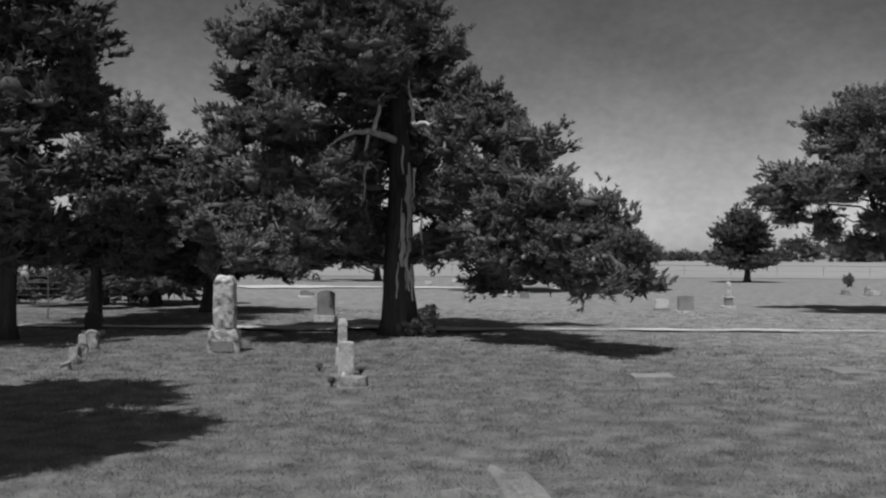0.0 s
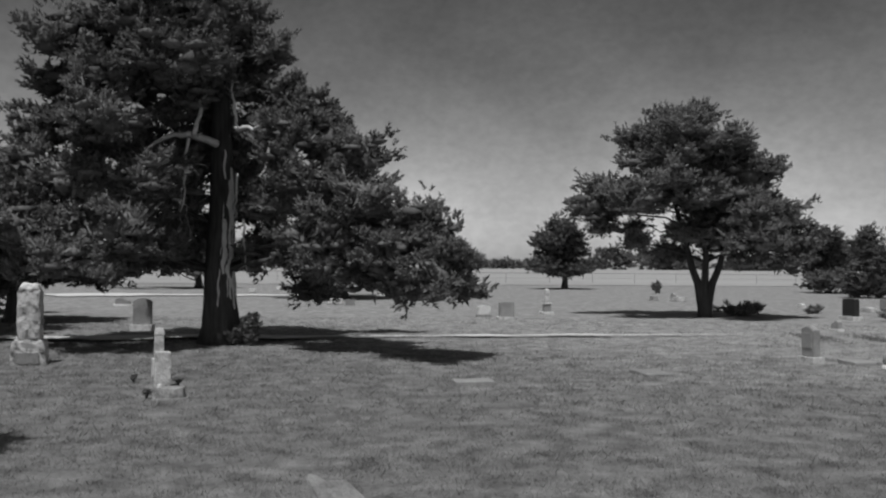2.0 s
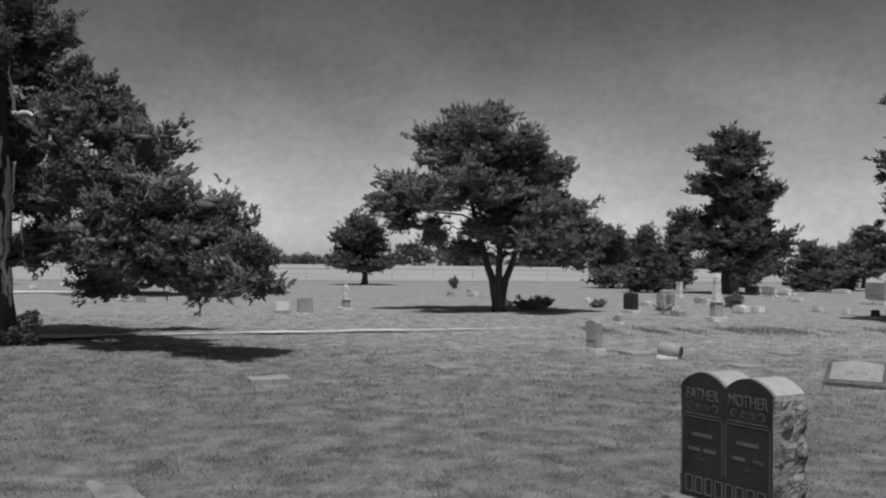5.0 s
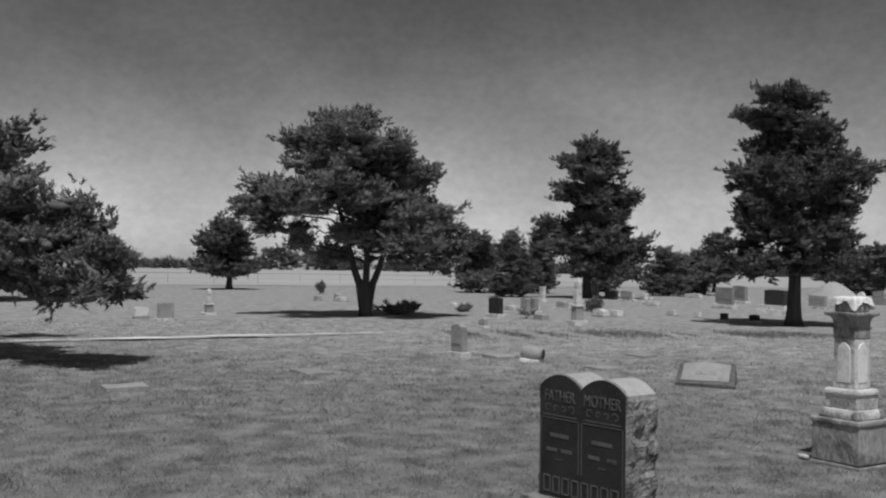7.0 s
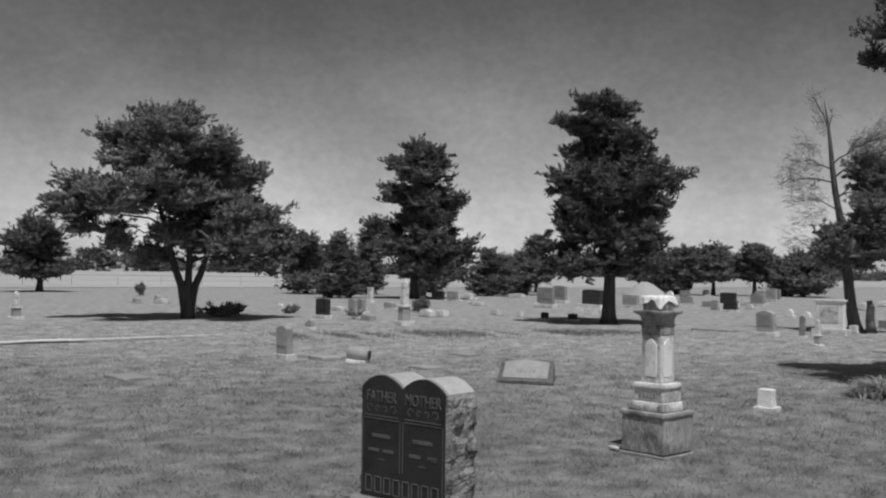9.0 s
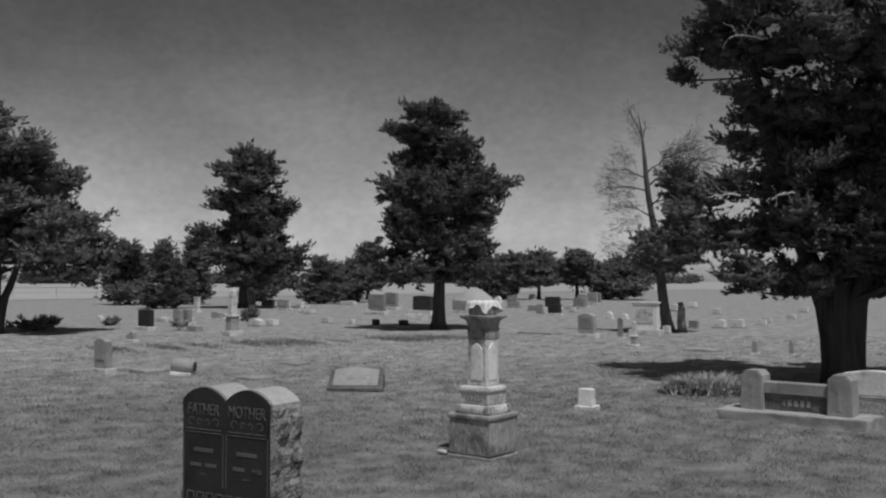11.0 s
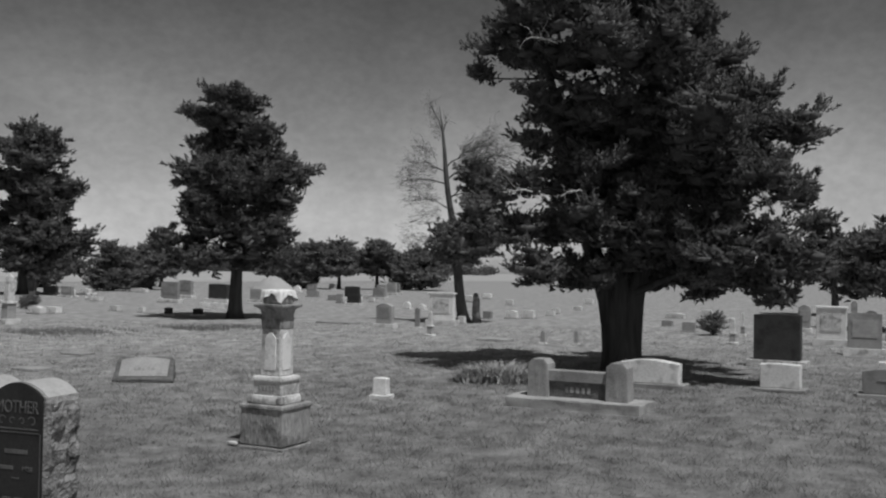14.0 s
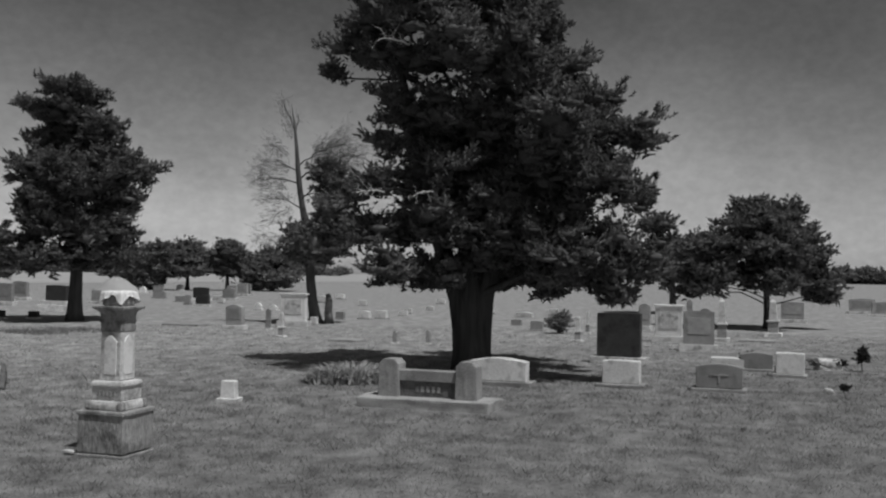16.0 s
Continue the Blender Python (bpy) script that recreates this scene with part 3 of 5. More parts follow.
FAR_TREES = [(61.2, 59.3, 2.1, 3.5), (50.9, 61.2, 1.7, 3.7), (69.4, 49.4, 2.3, 4.0), (67.5, 52.0, 2.0, 3.7), (37.0, 58.8, 1.8, 4.4), (52.6, 54.5, 1.1, 2.9), (53.1, 52.6, 1.8, 3.2), (68.9, 50.2, 2.0, 4.0), (70.7, 47.6, 2.3, 4.2), (72.5, 44.8, 2.0, 4.3), (74.4, 41.5, 2.8, 3.8)]
BUSHES = [(33.1, 48.7, 1.39, 3.83), (47.3, 50.3, 1.71, 3.32), (40.4, 55.9, 1.22, 4.85), (52.2, 52.8, 1.14, 2.83), (27.0, 5.8, 0.48, 0.6), (24.7, 30.5, 0.51, 0.55), (15.9, 30.6, 1.0, 0.36), (23.6, 56.0, 0.36, 0.81), (19.3, 31.7, 0.44, 0.26)]
# the dark stone at the fence (x -7) has shade put into its colour
STONES_A = [('slab', -2.91, 24.11, 0.43, 0.79), ('broken', -5.34, 38.03, 0.54, 0.31), ('dark', 1.91, 44.85, 0.53, 0.79), ('low', 2.74, 39.26, 0.58, 0.28), ('low', 3.2, 37.72, 0.36, 0.29), ('slab', 7.05, 28.03, 0.44, 0.56), ('low', 6.83, 30.09, 0.4, 0.37), ('obelisk', 9.3, 31.38, 0.44, 0.9), ('dark', -7.06, 19.58, 0.32, 0.47), ('rock', -5.96, 16.5, 0.22, 0.34), ('rock', -5.78, 15.6, 0.17, 0.35), ('rock', -5.37, 14.2, 0.2, 0.27), ('rock', -5.22, 13.5, 0.15, 0.15), ('flat', 2.77, 12.84, 0.53, 0.1), ('flat', 5.71, 13.8, 0.63, 0.06)]
STONES_B = [('slab', 9.14, 15.13, 0.27, 0.64), ('flat', 9.81, 14.86, 0.55, 0.08), ('flat', 10.23, 12.46, 0.52, 0.08), ('dark', 18.14, 27.65, 0.5, 0.7), ('slab', 21.7, 30.7, 0.73, 0.57), ('obelisk', 17.97, 22.96, 0.51, 1.42), ('low', 23.66, 28.84, 0.48, 0.22), ('low', 23.32, 27.59, 0.55, 0.23), ('slab', 42.8, 50.52, 0.43, 0.34), ('arch', 36.02, 41.51, 0.74, 0.57), ('low', 32.61, 35.61, 0.51, 0.22), ('low', 25.64, 27.03, 0.39, 0.23), ('slab', 25.15, 33.14, 0.49, 0.34), ('flat', 19.75, 27.24, 0.49, 0.12), ('slab', 33.76, 32.09, 0.82, 1.0), ('slab', 39.8, 36.75, 0.8, 1.0), ('tier', 30.45, 26.32, 0.95, 1.02), ('dark', 24.53, 23.37, 0.26, 0.3), ('dark', 25.04, 22.53, 0.32, 0.28), ('slab', 38.29, 47.27, 0.72, 0.88)]
STONES_C = [('dark', 46.21, 30.17, 0.85, 0.75), ('slab', 48.91, 29.84, 0.57, 0.84), ('slab', 56.66, 33.78, 0.7, 0.89), ('slab', 23.59, 14.25, 0.5, 0.72), ('arch', 36.0, 20.67, 0.34, 0.34), ('arch', 36.03, 19.96, 0.34, 0.26), ('post', 24.3, 13.61, 0.2, 0.6), ('tall', 25.92, 13.65, 0.76, 1.0), ('obelisk', 21.19, 11.49, 0.25, 0.67), ('low', 30.65, 14.35, 0.32, 0.29), ('low', 31.39, 13.74, 0.42, 0.32), ('low', 31.92, 13.3, 0.41, 0.32), ('post', 20.81, 8.33, 0.14, 0.32), ('post', 21.07, 7.61, 0.12, 0.34), ('flat', 20.8, 9.53, 0.75, 0.09)]
STONES_D = [('tall', 24.76, 2.55, 0.67, 0.95), ('slab', 22.07, 1.63, 0.67, 0.91), ('post', 26.45, 2.18, 0.19, 1.07), ('obelisk', 25.51, 1.3, 0.42, 1.13), ('obelisk', 28.82, 0.07, 0.52, 1.07), ('slab', 38.25, -0.59, 0.81, 0.8), ('slab', 29.91, 3.8, 0.35, 0.84), ('obelisk', 23.55, 4.61, 0.27, 0.66), ('obelisk', 26.92, 4.99, 0.19, 0.68), ('low', 17.86, 0.83, 0.58, 0.24), ('low', 17.88, 0.35, 0.54, 0.35), ('low', 16.93, -0.19, 0.44, 0.43), ('rock', 18.62, -0.86, 0.47, 0.22), ('rock', 14.78, -0.67, 0.2, 0.1), ('low', 14.86, 6.03, 0.26, 0.24), ('slab', 29.43, 1.97, 0.28, 0.75), ('low', 29.97, 4.24, 0.53, 0.24)]
STONES_E = [('dark', 38.3, 24.9, 0.62, 0.55), ('low', 39.92, 26.8, 0.31, 0.48), ('slab', 56.19, 40.11, 0.73, 0.65), ('low', 17.01, -0.17, 0.44, 0.21), ('slab', 50.97, -4.0, 1.17, 0.77), ('slab', 47.88, -4.89, 1.47, 0.69), ('flat', 26.01, 0.45, 0.88, 0.09), ('low', 27.27, 13.66, 0.25, 0.26), ('low', 54.57, 25.56, 0.53, 0.35), ('arch', 58.0, 42.7, 0.51, 0.51), ('low', 42.96, 26.82, 0.36, 0.24), ('slab', 68.23, 46.62, 0.58, 0.53), ('low', 34.75, 13.59, 0.35, 0.21), ('low', 30.56, 7.99, 0.35, 0.21), ('low', 36.31, 9.17, 0.68, 0.23), ('low', -0.83, 55.14, 0.39, 0.26), ('low', 0.81, 61.75, 0.44, 0.25), ('low', 17.56, 35.72, 0.28, 0.16), ('slab', 19.51, 44.23, 0.28, 0.39), ('low', 46.14, 46.7, 0.77, 0.26), ('low', 42.13, 46.99, 0.59, 0.29), ('low', 18.84, 25.98, 0.47, 0.19), ('slab', 24.21, 33.9, 0.34, 0.44), ('low', 22.13, 32.64, 0.53, 0.21), ('low', 25.83, 33.59, 0.3, 0.25), ('tall', 29.53, 40.6, 0.3, 0.82)]
STONES_G = [('low', 36.6, 14.1, 0.34, 0.24), ('low', 40.6, 14.6, 0.4, 0.22), ('low', 39.8, 12.9, 0.42, 0.24), ('low', 39.2, 11.4, 0.36, 0.26), ('flat', 34.6, 7.4, 1.1, 0.2), ('low', 39.4, 8.7, 0.4, 0.28), ('low', 28.0, 6.7, 0.38, 0.3), ('low', 47.1, 23.2, 0.6, 0.4), ('low', 44.5, 19.6, 0.4, 0.3), ('low', 50.2, 17.4, 0.5, 0.3), ('low', 47.6, 33.9, 0.7, 0.45)]
STONES_F = [('low', 22.48, 27.29, 0.48, 0.25), ('low', 22.99, 27.11, 0.46, 0.25), ('slab', 35.3, 40.71, 0.63, 0.6), ('rock', 33.32, 36.79, 0.52, 0.35), ('low', 25.75, 27.08, 0.29, 0.2), ('low', 25.64, 25.7, 0.26, 0.21), ('low', 46.03, 46.46, 1.08, 0.3), ('slab', 46.28, 43.97, 0.64, 0.67), ('slab', 45.34, 41.83, 0.73, 0.89), ('low', 33.8, 32.14, 0.88, 0.32), ('low', 32.94, 28.49, 0.97, 0.3), ('low', 43.3, 29.45, 0.62, 0.32), ('slab', 37.88, 30.27, 0.77, 0.66), ('low', 19.98, 32.58, 0.31, 0.22), ('low', 20.6, 29.35, 0.55, 0.15), ('slab', 21.43, 30.54, 0.31, 0.59), ('low', 19.82, 27.38, 0.4, 0.12), ('broken', 14.57, 22.86, 0.25, 0.3), ('low', 21.56, 36.23, 0.3, 0.2), ('low', 18.5, 44.2, 0.42, 0.24), ('low', 19.32, 43.23, 0.61, 0.24), ('flat', 12.62, 14.16, 0.5, 0.04), ('flat', 15.75, 18.97, 0.2, 0.06), ('flat', 24.59, 16.47, 1.21, 0.07), ('flat', 10.05, 15.11, 0.64, 0.05), ('slab', 38.95, 46.33, 0.85, 0.5), ('low', 47.55, 29.85, 0.66, 0.25), ('slab', 47.36, 29.09, 0.72, 0.73), ('slab', 57.33, 33.97, 0.78, 0.87)]
MOUND = (56.6, 43.9)

# ---- ground ----
def rise(xx, yy):
    """Height of the uneven ground."""
    near = max(0.0, 1 - math.hypot(xx - 10, yy - 12) / 70)
    return near * 0.05 * noise.noise(Vector((xx * 0.21, yy * 0.21, 0)))


def ground_sheet():
    """One sheet to the horizon, finer and gently uneven near the graves."""
    edges = [-3000, -900, -300, -120, -60] + list(np.arange(-40, 100.1, 2.0)) + [120, 200, 400, 900, 3000]
    xs = ys = edges
    verts = []
    for yy in ys:
        for xx in xs:
            verts.append((xx, yy, rise(xx, yy)))
    n = len(xs)
    faces = [(j * n + i, j * n + i + 1, (j + 1) * n + i + 1, (j + 1) * n + i) for j in range(n - 1) for i in range(n - 1)]
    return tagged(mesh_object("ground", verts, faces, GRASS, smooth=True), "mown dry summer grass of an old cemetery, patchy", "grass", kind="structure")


ground_sheet()


def strip(name, y, width, x0, x1, mat, label, category, z, seed, step=0.5, ragged=0.25, worn=True):
    """A ragged-edged band along x, a few millimetres above the ground."""
    verts, faces = [], []
    n = int((x1 - x0) / step)
    for i in range(n + 1):
        xx = x0 + (x1 - x0) * i / n
        a = noise.noise(Vector((xx * 0.8, seed, 0))) * ragged + noise.noise(Vector((xx * 3.1, seed, 4))) * ragged * 0.6
        b = noise.noise(Vector((xx * 0.8, seed, 9))) * ragged + noise.noise(Vector((xx * 3.1, seed, 7))) * ragged * 0.6
        fade = min(1.0, (x1 - xx) / 6.0) * max(0.45, min(1.0, 0.75 + 1.1 * noise.noise(Vector((xx * 0.33, seed, 2)))))
        fade *= 1.0 + 0.9 * max(0.0, min(1.0, (1.5 - xx) / 4.0))
        fade = fade if worn else 1.0
        verts += [(xx, y - (width / 2 + a) * fade, z), (xx, y + (width / 2 + b) * fade, z)]
    faces = [(2 * i, 2 * i + 2, 2 * i + 3, 2 * i + 1) for i in range(n)]
    return tagged(mesh_object(name, verts, faces, mat), label, category, kind="structure")


strip("gravel_track", 21.3, 0.6, -45, 12.5, GRAVEL, "pale worn gravel wheel track across the grass", "track", 0.05, 1.3, 0.25, 0.38)
strip("gravel_track_far", 50.0, 2.4, -60, 12, GRAVEL, "pale gravel lane along the cemetery edge", "lane", 0.045, 5.3, 0.5, 0.5)
strip("dry_field", 900.0, 1640.0, -2500, 2500, FIELD, "pale dry hay field beyond the fence", "field", 0.03, 2.2, 40, 3.0, False)

# ---- trees ----
OLD = cedar("cedar_tree", (-0.91, 20.06, 2.6), CEDAR_P + CEDAR_P_LOW, 0.76, "large old cedar with stripped pale trunk and low sweeping boughs", seed=3, pad=0.38, density=1.05, plumes=20, slim=0.2, leaves=9, leaf=0.085, low=0.7, depth=0.65, limbs=7, skirt=1.7, reach=-2.6, bark=BARK, clear=4.7, mat=LEAF_GREY)
cedar("cedar_tree", (3.2, 46.1, -4.0), CEDAR_Q, 1.1, "dark dense cedar standing behind the pale-trunked one", seed=4, pad=0.6, leaves=6, leaf=0.2, limbs=5)
cedar("cedar_tree", (-8.31, 18.4, 24.3), CEDAR_W, 0.45, "tall dark cedar beside the cemetery fence", seed=5, density=0.55, leaves=5, leaf=0.15, limbs=6)
cedar("cedar_tree", (-8.32, 23.14, 19.8), CEDAR_X, 0.34, "grey-green cedar beside the fence", mat=LEAF_GREY, density=1.3, seed=6, leaves=6, leaf=0.14, limbs=6)
cedar("cedar_tree", (-6.7, 27.6, 13.5), [(0, 2.3, 1.5, 0.9), (1.3, 1.6, 1.1, 0.6), (-1.3, 1.7, 1.2, 0.8), (0.2, 3.2, 1.0, 0.7), (2.0, 1.2, 0.8, 0.4), (-0.4, 1.2, 1.3, 0.5), (0.9, 2.6, 1.0, 0.7)], 0.4, "low dense cedar with boughs sweeping the ground", seed=18, pad=0.42, leaves=8, leaf=0.15, limbs=4, density=1.1)
cedar("cedar_tree", (-9.48, 31.82, 16.6), CEDAR_Y, 0.4, "low dark cedar with boughs near the ground", seed=7, pad=0.5, leaves=6, leaf=0.18, limbs=4)
cedar("cedar_tree", (-4.53, 66.05, 3.9), CEDAR_Z, 0.5, "cedar far off by the lane", seed=8, pad=0.7, leaves=6, leaf=0.26, limbs=3)
cedar("cedar_tree", (14.08, 29.44, -25.6), [(p, q, r * 1.1, t * 1.12) for p, q, r, t in CEDAR_C], 0.6, "broad spreading cedar on a three-forked trunk", seed=9, pad=0.46, leaves=7, leaf=0.1, density=1.1, plumes=18, forks=3, limbs=9, shell=0.35, fork_z=1.1, depth=0.7, mat=LEAF_GREY)
cedar("cedar_tree", (36.97, 46.29, -38.6), CEDAR_D, 0.55, "tall narrow cedar among far headstones", seed=10, pad=0.6, plumes=14, leaves=7, leaf=0.18, limbs=6)
cedar("cedar_tree", (24.87, 20.77, -50.1), CEDAR_E, 0.46, "tall ragged cedar with a bare lower trunk", seed=11, pad=0.42, plumes=18, leaves=7, leaf=0.12, limbs=8)
cedar("cedar_tree", (21.22, 66.92, -17.6), CEDAR_F, 0.45, "small cone-shaped cedar at the field's edge", seed=12, pad=0.55, leaves=6, leaf=0.22, limbs=3)
MASSIVE = cedar("cedar_tree", (15.74, 4.92, -72.6), CEDAR_R + CEDAR_R_LOW, 0.8, "massive dark cedar on a thick forked trunk, over graves", seed=13, pad=0.33, density=1.05, plumes=20, slim=0.2, leaves=9, leaf=0.07, low=1.0, forks=3, limbs=10, depth=0.8, fork_z=1.5, skirt=1.5)
cedar("cedar_tree", (33.3, 0.29, -89.5), CEDAR_H, 0.26, "round-headed cedar among tall headstones", seed=14, pad=0.36, leaves=6, leaf=0.15, limbs=6)
cedar("cedar_tree", (44.98, 4.43, -84.4), CEDAR_I, 0.36, "dense cedar in the far rows", seed=15, pad=0.5, leaves=6, leaf=0.2, limbs=3)
HALF_DEAD = cedar("cedar_tree", (27.82, 13.87, -63.5), [(p, q, r * 1.25, t * 1.2) for p, q, r, t in SNAG] + [(1.1, 3.0, 0.6, 0.5), (-0.55, 2.2, 0.5, 0.35)], 0.36, "half-dead cedar with a bare leaning top", seed=16, pad=0.32, leaves=9, leaf=0.1, limbs=5, top=7.0, lean=(-0.13, 0), density=1.2, mat=LEAF_GREY, bark=GREY_BARK, taper=0.62)
# stands outside the view; its shade falls on the grass
cedar("cedar_tree", (-6.65, 6.0, 0), [(0.4, 6.2, 1.3, 0.7), (1.0, 6.2, 1.3, 0.7), (1.6, 6.1, 1.2, 0.6), (2.2, 6.0, 1.0, 0.5), (1.9, 5.8, 1.2, 0.5), (-1.0, 6.2, 1.2, 0.9), (0.2, 7.6, 1.0, 0.8), (1.4, 7.0, 1.0, 0.6), (2.3, 6.3, 0.9, 0.5)], 0.5, "tall cedar whose shade falls on the grass", seed=17, density=0.7, leaves=2, plumes=6, slim=0.3, leaf=0.25, limbs=6, ahead=0.4, depth=1.1, echo=4)
for i, (x, y, hw, top) in enumerate(FAR_TREES):
    hw *= 1.2
    lob = [(0, top * 0.8, hw * 0.5, top * 0.18), (-hw * 0.4, top * 0.55, hw * 0.55, top * 0.24), (hw * 0.45, top * 0.55, hw * 0.5, top * 0.22), (0, top * 0.34, hw * 0.9, top * 0.22), (hw * 0.2, top * 0.65, hw * 0.5, top * 0.2), (-hw * 0.1, top * 0.18, hw * 0.85, top * 0.18)]
    if i % 3 != 1:
        lob = [(p, q + top * 0.08, r, t * 0.85) for p, q, r, t in lob[:-1]]
    cedar("cedar_tree", (x, y, -math.degrees(math.atan2(x, y))), lob, 0.4, "cedar in the far row along the cemetery edge", seed=30 + i, pad=0.6, leaves=4, plumes=7, leaf=0.26, limbs=2, mat=LEAF_FAR, group="far row of cedars")
for i, (x, y, hw, top) in enumerate(BUSHES):
    rng = np.random.default_rng(60 + i)
    sh = thing("shrub", pose(x, y, 0), "dense leafy shrub among the graves", "shrub", "shrubs")
    mass = [(0, 0, top * 0.12, hw * 1.2, hw, top * 0.14), (0, 0, top * 0.32, hw * 1.3, hw * 1.1, top * 0.33), (hw * 0.1, 0, top * 0.6, hw * 1.05, hw, top * 0.28), (-hw * 0.1, 0, top * 0.85, hw * 0.65, hw * 0.6, top * 0.2)] if top > 1 else [(0, 0, top * 0.45, hw * 0.85, hw * 0.8, top * 0.5), (hw * 0.25, 0, top * 0.65, hw * 0.6, hw * 0.6, top * 0.32)]
    leafy("foliage", foliage(mass, rng, max(0.14, hw * 0.3), 6, max(0.05, hw * 0.09), 1.5, 0.3), LEAF_FAR if top > 1 else SHRUB, sh)
    for k in range(3):
        vv, ff = tube([(0, 0, -0.02), ((k - 1) * hw * 0.2, 0, top * 0.4), ((k - 1) * hw * 0.4, 0.1 * hw, top * 0.75)], [0.03, 0.02, 0.008], 6)
        mesh_object("stem", vv, ff, BARK, sh)

# ---- headstones ----
def headstone(kind, x, y, w, h, i):
    """One grave marker facing west, its width along y."""
    az = math.atan2(x, y)
    t = min(0.5 * w, 0.2 if h > 0.4 else 0.26)
    wide = max(t, min(1.3 * w, (w - t * math.cos(az) * 0.7) / max(0.45, math.sin(az)))) if az > 0.35 else w
    turn = 90 if az > 0.35 else 0
    rr = random.Random(i * 7 + 3)
    m = pose(x, y, -0.02, rr.uniform(-1.5, 1.5), rr.uniform(-1, 1), turn + rr.uniform(-4, 4))
    if kind in ("slab", "dark", "tall", "arch", "broken"):
        mat = {"dark": DARK_STONE, "tall": PALE_STONE, "arch": PALE_STONE}.get(kind, GREY_STONE)
        ob = thing("headstone", m, {"dark": "dark polished granite headstone on a pale base", "tall": "tall pale marble headstone on a stepped base", "arch": "small round-topped pale headstone", "broken": "broken pale headstone lying askew"}.get(kind, "weathered grey upright headstone on a low base"), "headstone", "headstones")
        hb = 0.16 * h + 0.03
        part("base", box(wide * 1.25, t * 1.7, hb, 0, 0.012, 1.0, rough=0.01), WORN_STONE if kind == "slab" and i % 2 else PALE_STONE, ob)
        rise = {"arch": 0.45 * wide, "tall": 0.03, "dark": 0.02}.get(kind, rr.choice((0.015, 0.05, 0.08)))
        prof = arch_profile(wide, h - hb, min(rise, 0.5 * (h - hb)))
        if kind == "broken":
            prof = [(-wide / 2, 0), (wide / 2, 0), (wide / 2, (h - hb) * 0.5), (wide * 0.1, (h - hb) * 0.7), (-wide * 0.15, h - hb), (-wide / 2, (h - hb) * 0.8)]
        part("tablet", outline_slab(prof, t, hb), mat, ob)
        if kind == "tall":
            part("cornice", box(wide * 1.1, t * 1.3, 0.05, h - 0.04, 0.012), PALE_STONE, ob)
            part("panel", box(wide * 0.7, 0.02, (h - hb) * 0.55, hb + (h - hb) * 0.25, 0.004, y=t / 2 + 0.006), WORN_STONE, ob)
        elif kind in ("slab", "dark") and h > 0.5:
            part("panel", box(wide * 0.74, 0.014, (h - hb) * 0.5, hb + (h - hb) * 0.3, 0.004, y=t / 2 + 0.004), mat, ob)
    elif kind == "obelisk":
        ob = thing("obelisk", m, "pale stone obelisk on a square pedestal", "obelisk", "obelisks")
        part("base", box(w * 0.9, w * 0.9, h * 0.12, 0, 0.012, rough=0.02, cuts=2), PALE_STONE, ob)
        part("pedestal", box(w * 0.55, w * 0.55, h * 0.30, h * 0.12, 0.01, 0.95), GREY_STONE, ob)
        part("cornice", box(w * 0.66, w * 0.66, h * 0.04, h * 0.41, 0.01), PALE_STONE, ob)
        part("shaft", box(w * 0.42, w * 0.42, h * 0.48, h * 0.45, 0.008, 0.74), WORN_STONE, ob)
        part("cap", box(w * 0.31, w * 0.31, h * 0.07, h * 0.93, 0.004, 0.15), WORN_STONE, ob)
    elif kind == "tier":
        ob = thing("headstone", m, "dark granite headstone on two white stepped bases", "headstone", "headstones")
        part("base", box(wide * 1.35, t * 2.6, h * 0.24, 0, 0.012, rough=0.012, cuts=2), PALE_STONE, ob)
        part("step", box(wide * 1.12, t * 2.0, h * 0.16, h * 0.24, 0.012, rough=0.008, cuts=1), PALE_STONE, ob)
        part("tablet", outline_slab(arch_profile(wide * 0.85, h * 0.6, 0.03), t * 1.3, h * 0.4), DARK_STONE, ob)
    elif kind == "post":
        ob = thing("headstone", m, "narrow weathered upright marker", "headstone", "headstones")
        part("tablet", outline_slab(arch_profile(w * 0.8, h, 0.3 * w), max(0.07, w * 0.35), 0), GREY_STONE, ob)
        part("base", box(w * 1.2, w * 0.8, 0.05, 0, 0.01), PALE_STONE, ob)
    elif kind == "low":
        ob = thing("headstone", m, "low block headstone of pale granite", "headstone", "headstones")
        hb = 0.2 * h
        part("base", box(wide * 1.2, t * 1.8, hb, 0, 0.01, rough=0.006), GREY_STONE, ob)
        part("tablet", outline_slab(arch_profile(wide, h - hb, 0.04 if i % 3 == 0 else 0.008), t * 1.1, hb), PALE_STONE if i % 4 else GREY_STONE, ob)
    elif kind == "flat":
        ob = thing("flat_marker", m, "flat stone marker lying in the grass", "grave marker", "flat markers")
        part("slab", box(w, w * 0.7, 0.03 + h * 0.6, 0, 0.012, rough=0.008, cuts=2), LIMESTONE if 10 < x < 11 else GREY_STONE, ob)
    else:
        ob = thing("marker_stone", m, "rough broken marker stone on the grass", "stone", "broken markers")
        part("stone", box(w, w * 0.7, h, 0, 0.03, 0.8, rough=0.05, cuts=2), STAIN_STONE if x < 0 else WORN_STONE, ob)
    return ob


for i, row in enumerate(STONES_A + STONES_B + STONES_C + STONES_D + STONES_E + STONES_F + STONES_G):
    headstone(*row, i)


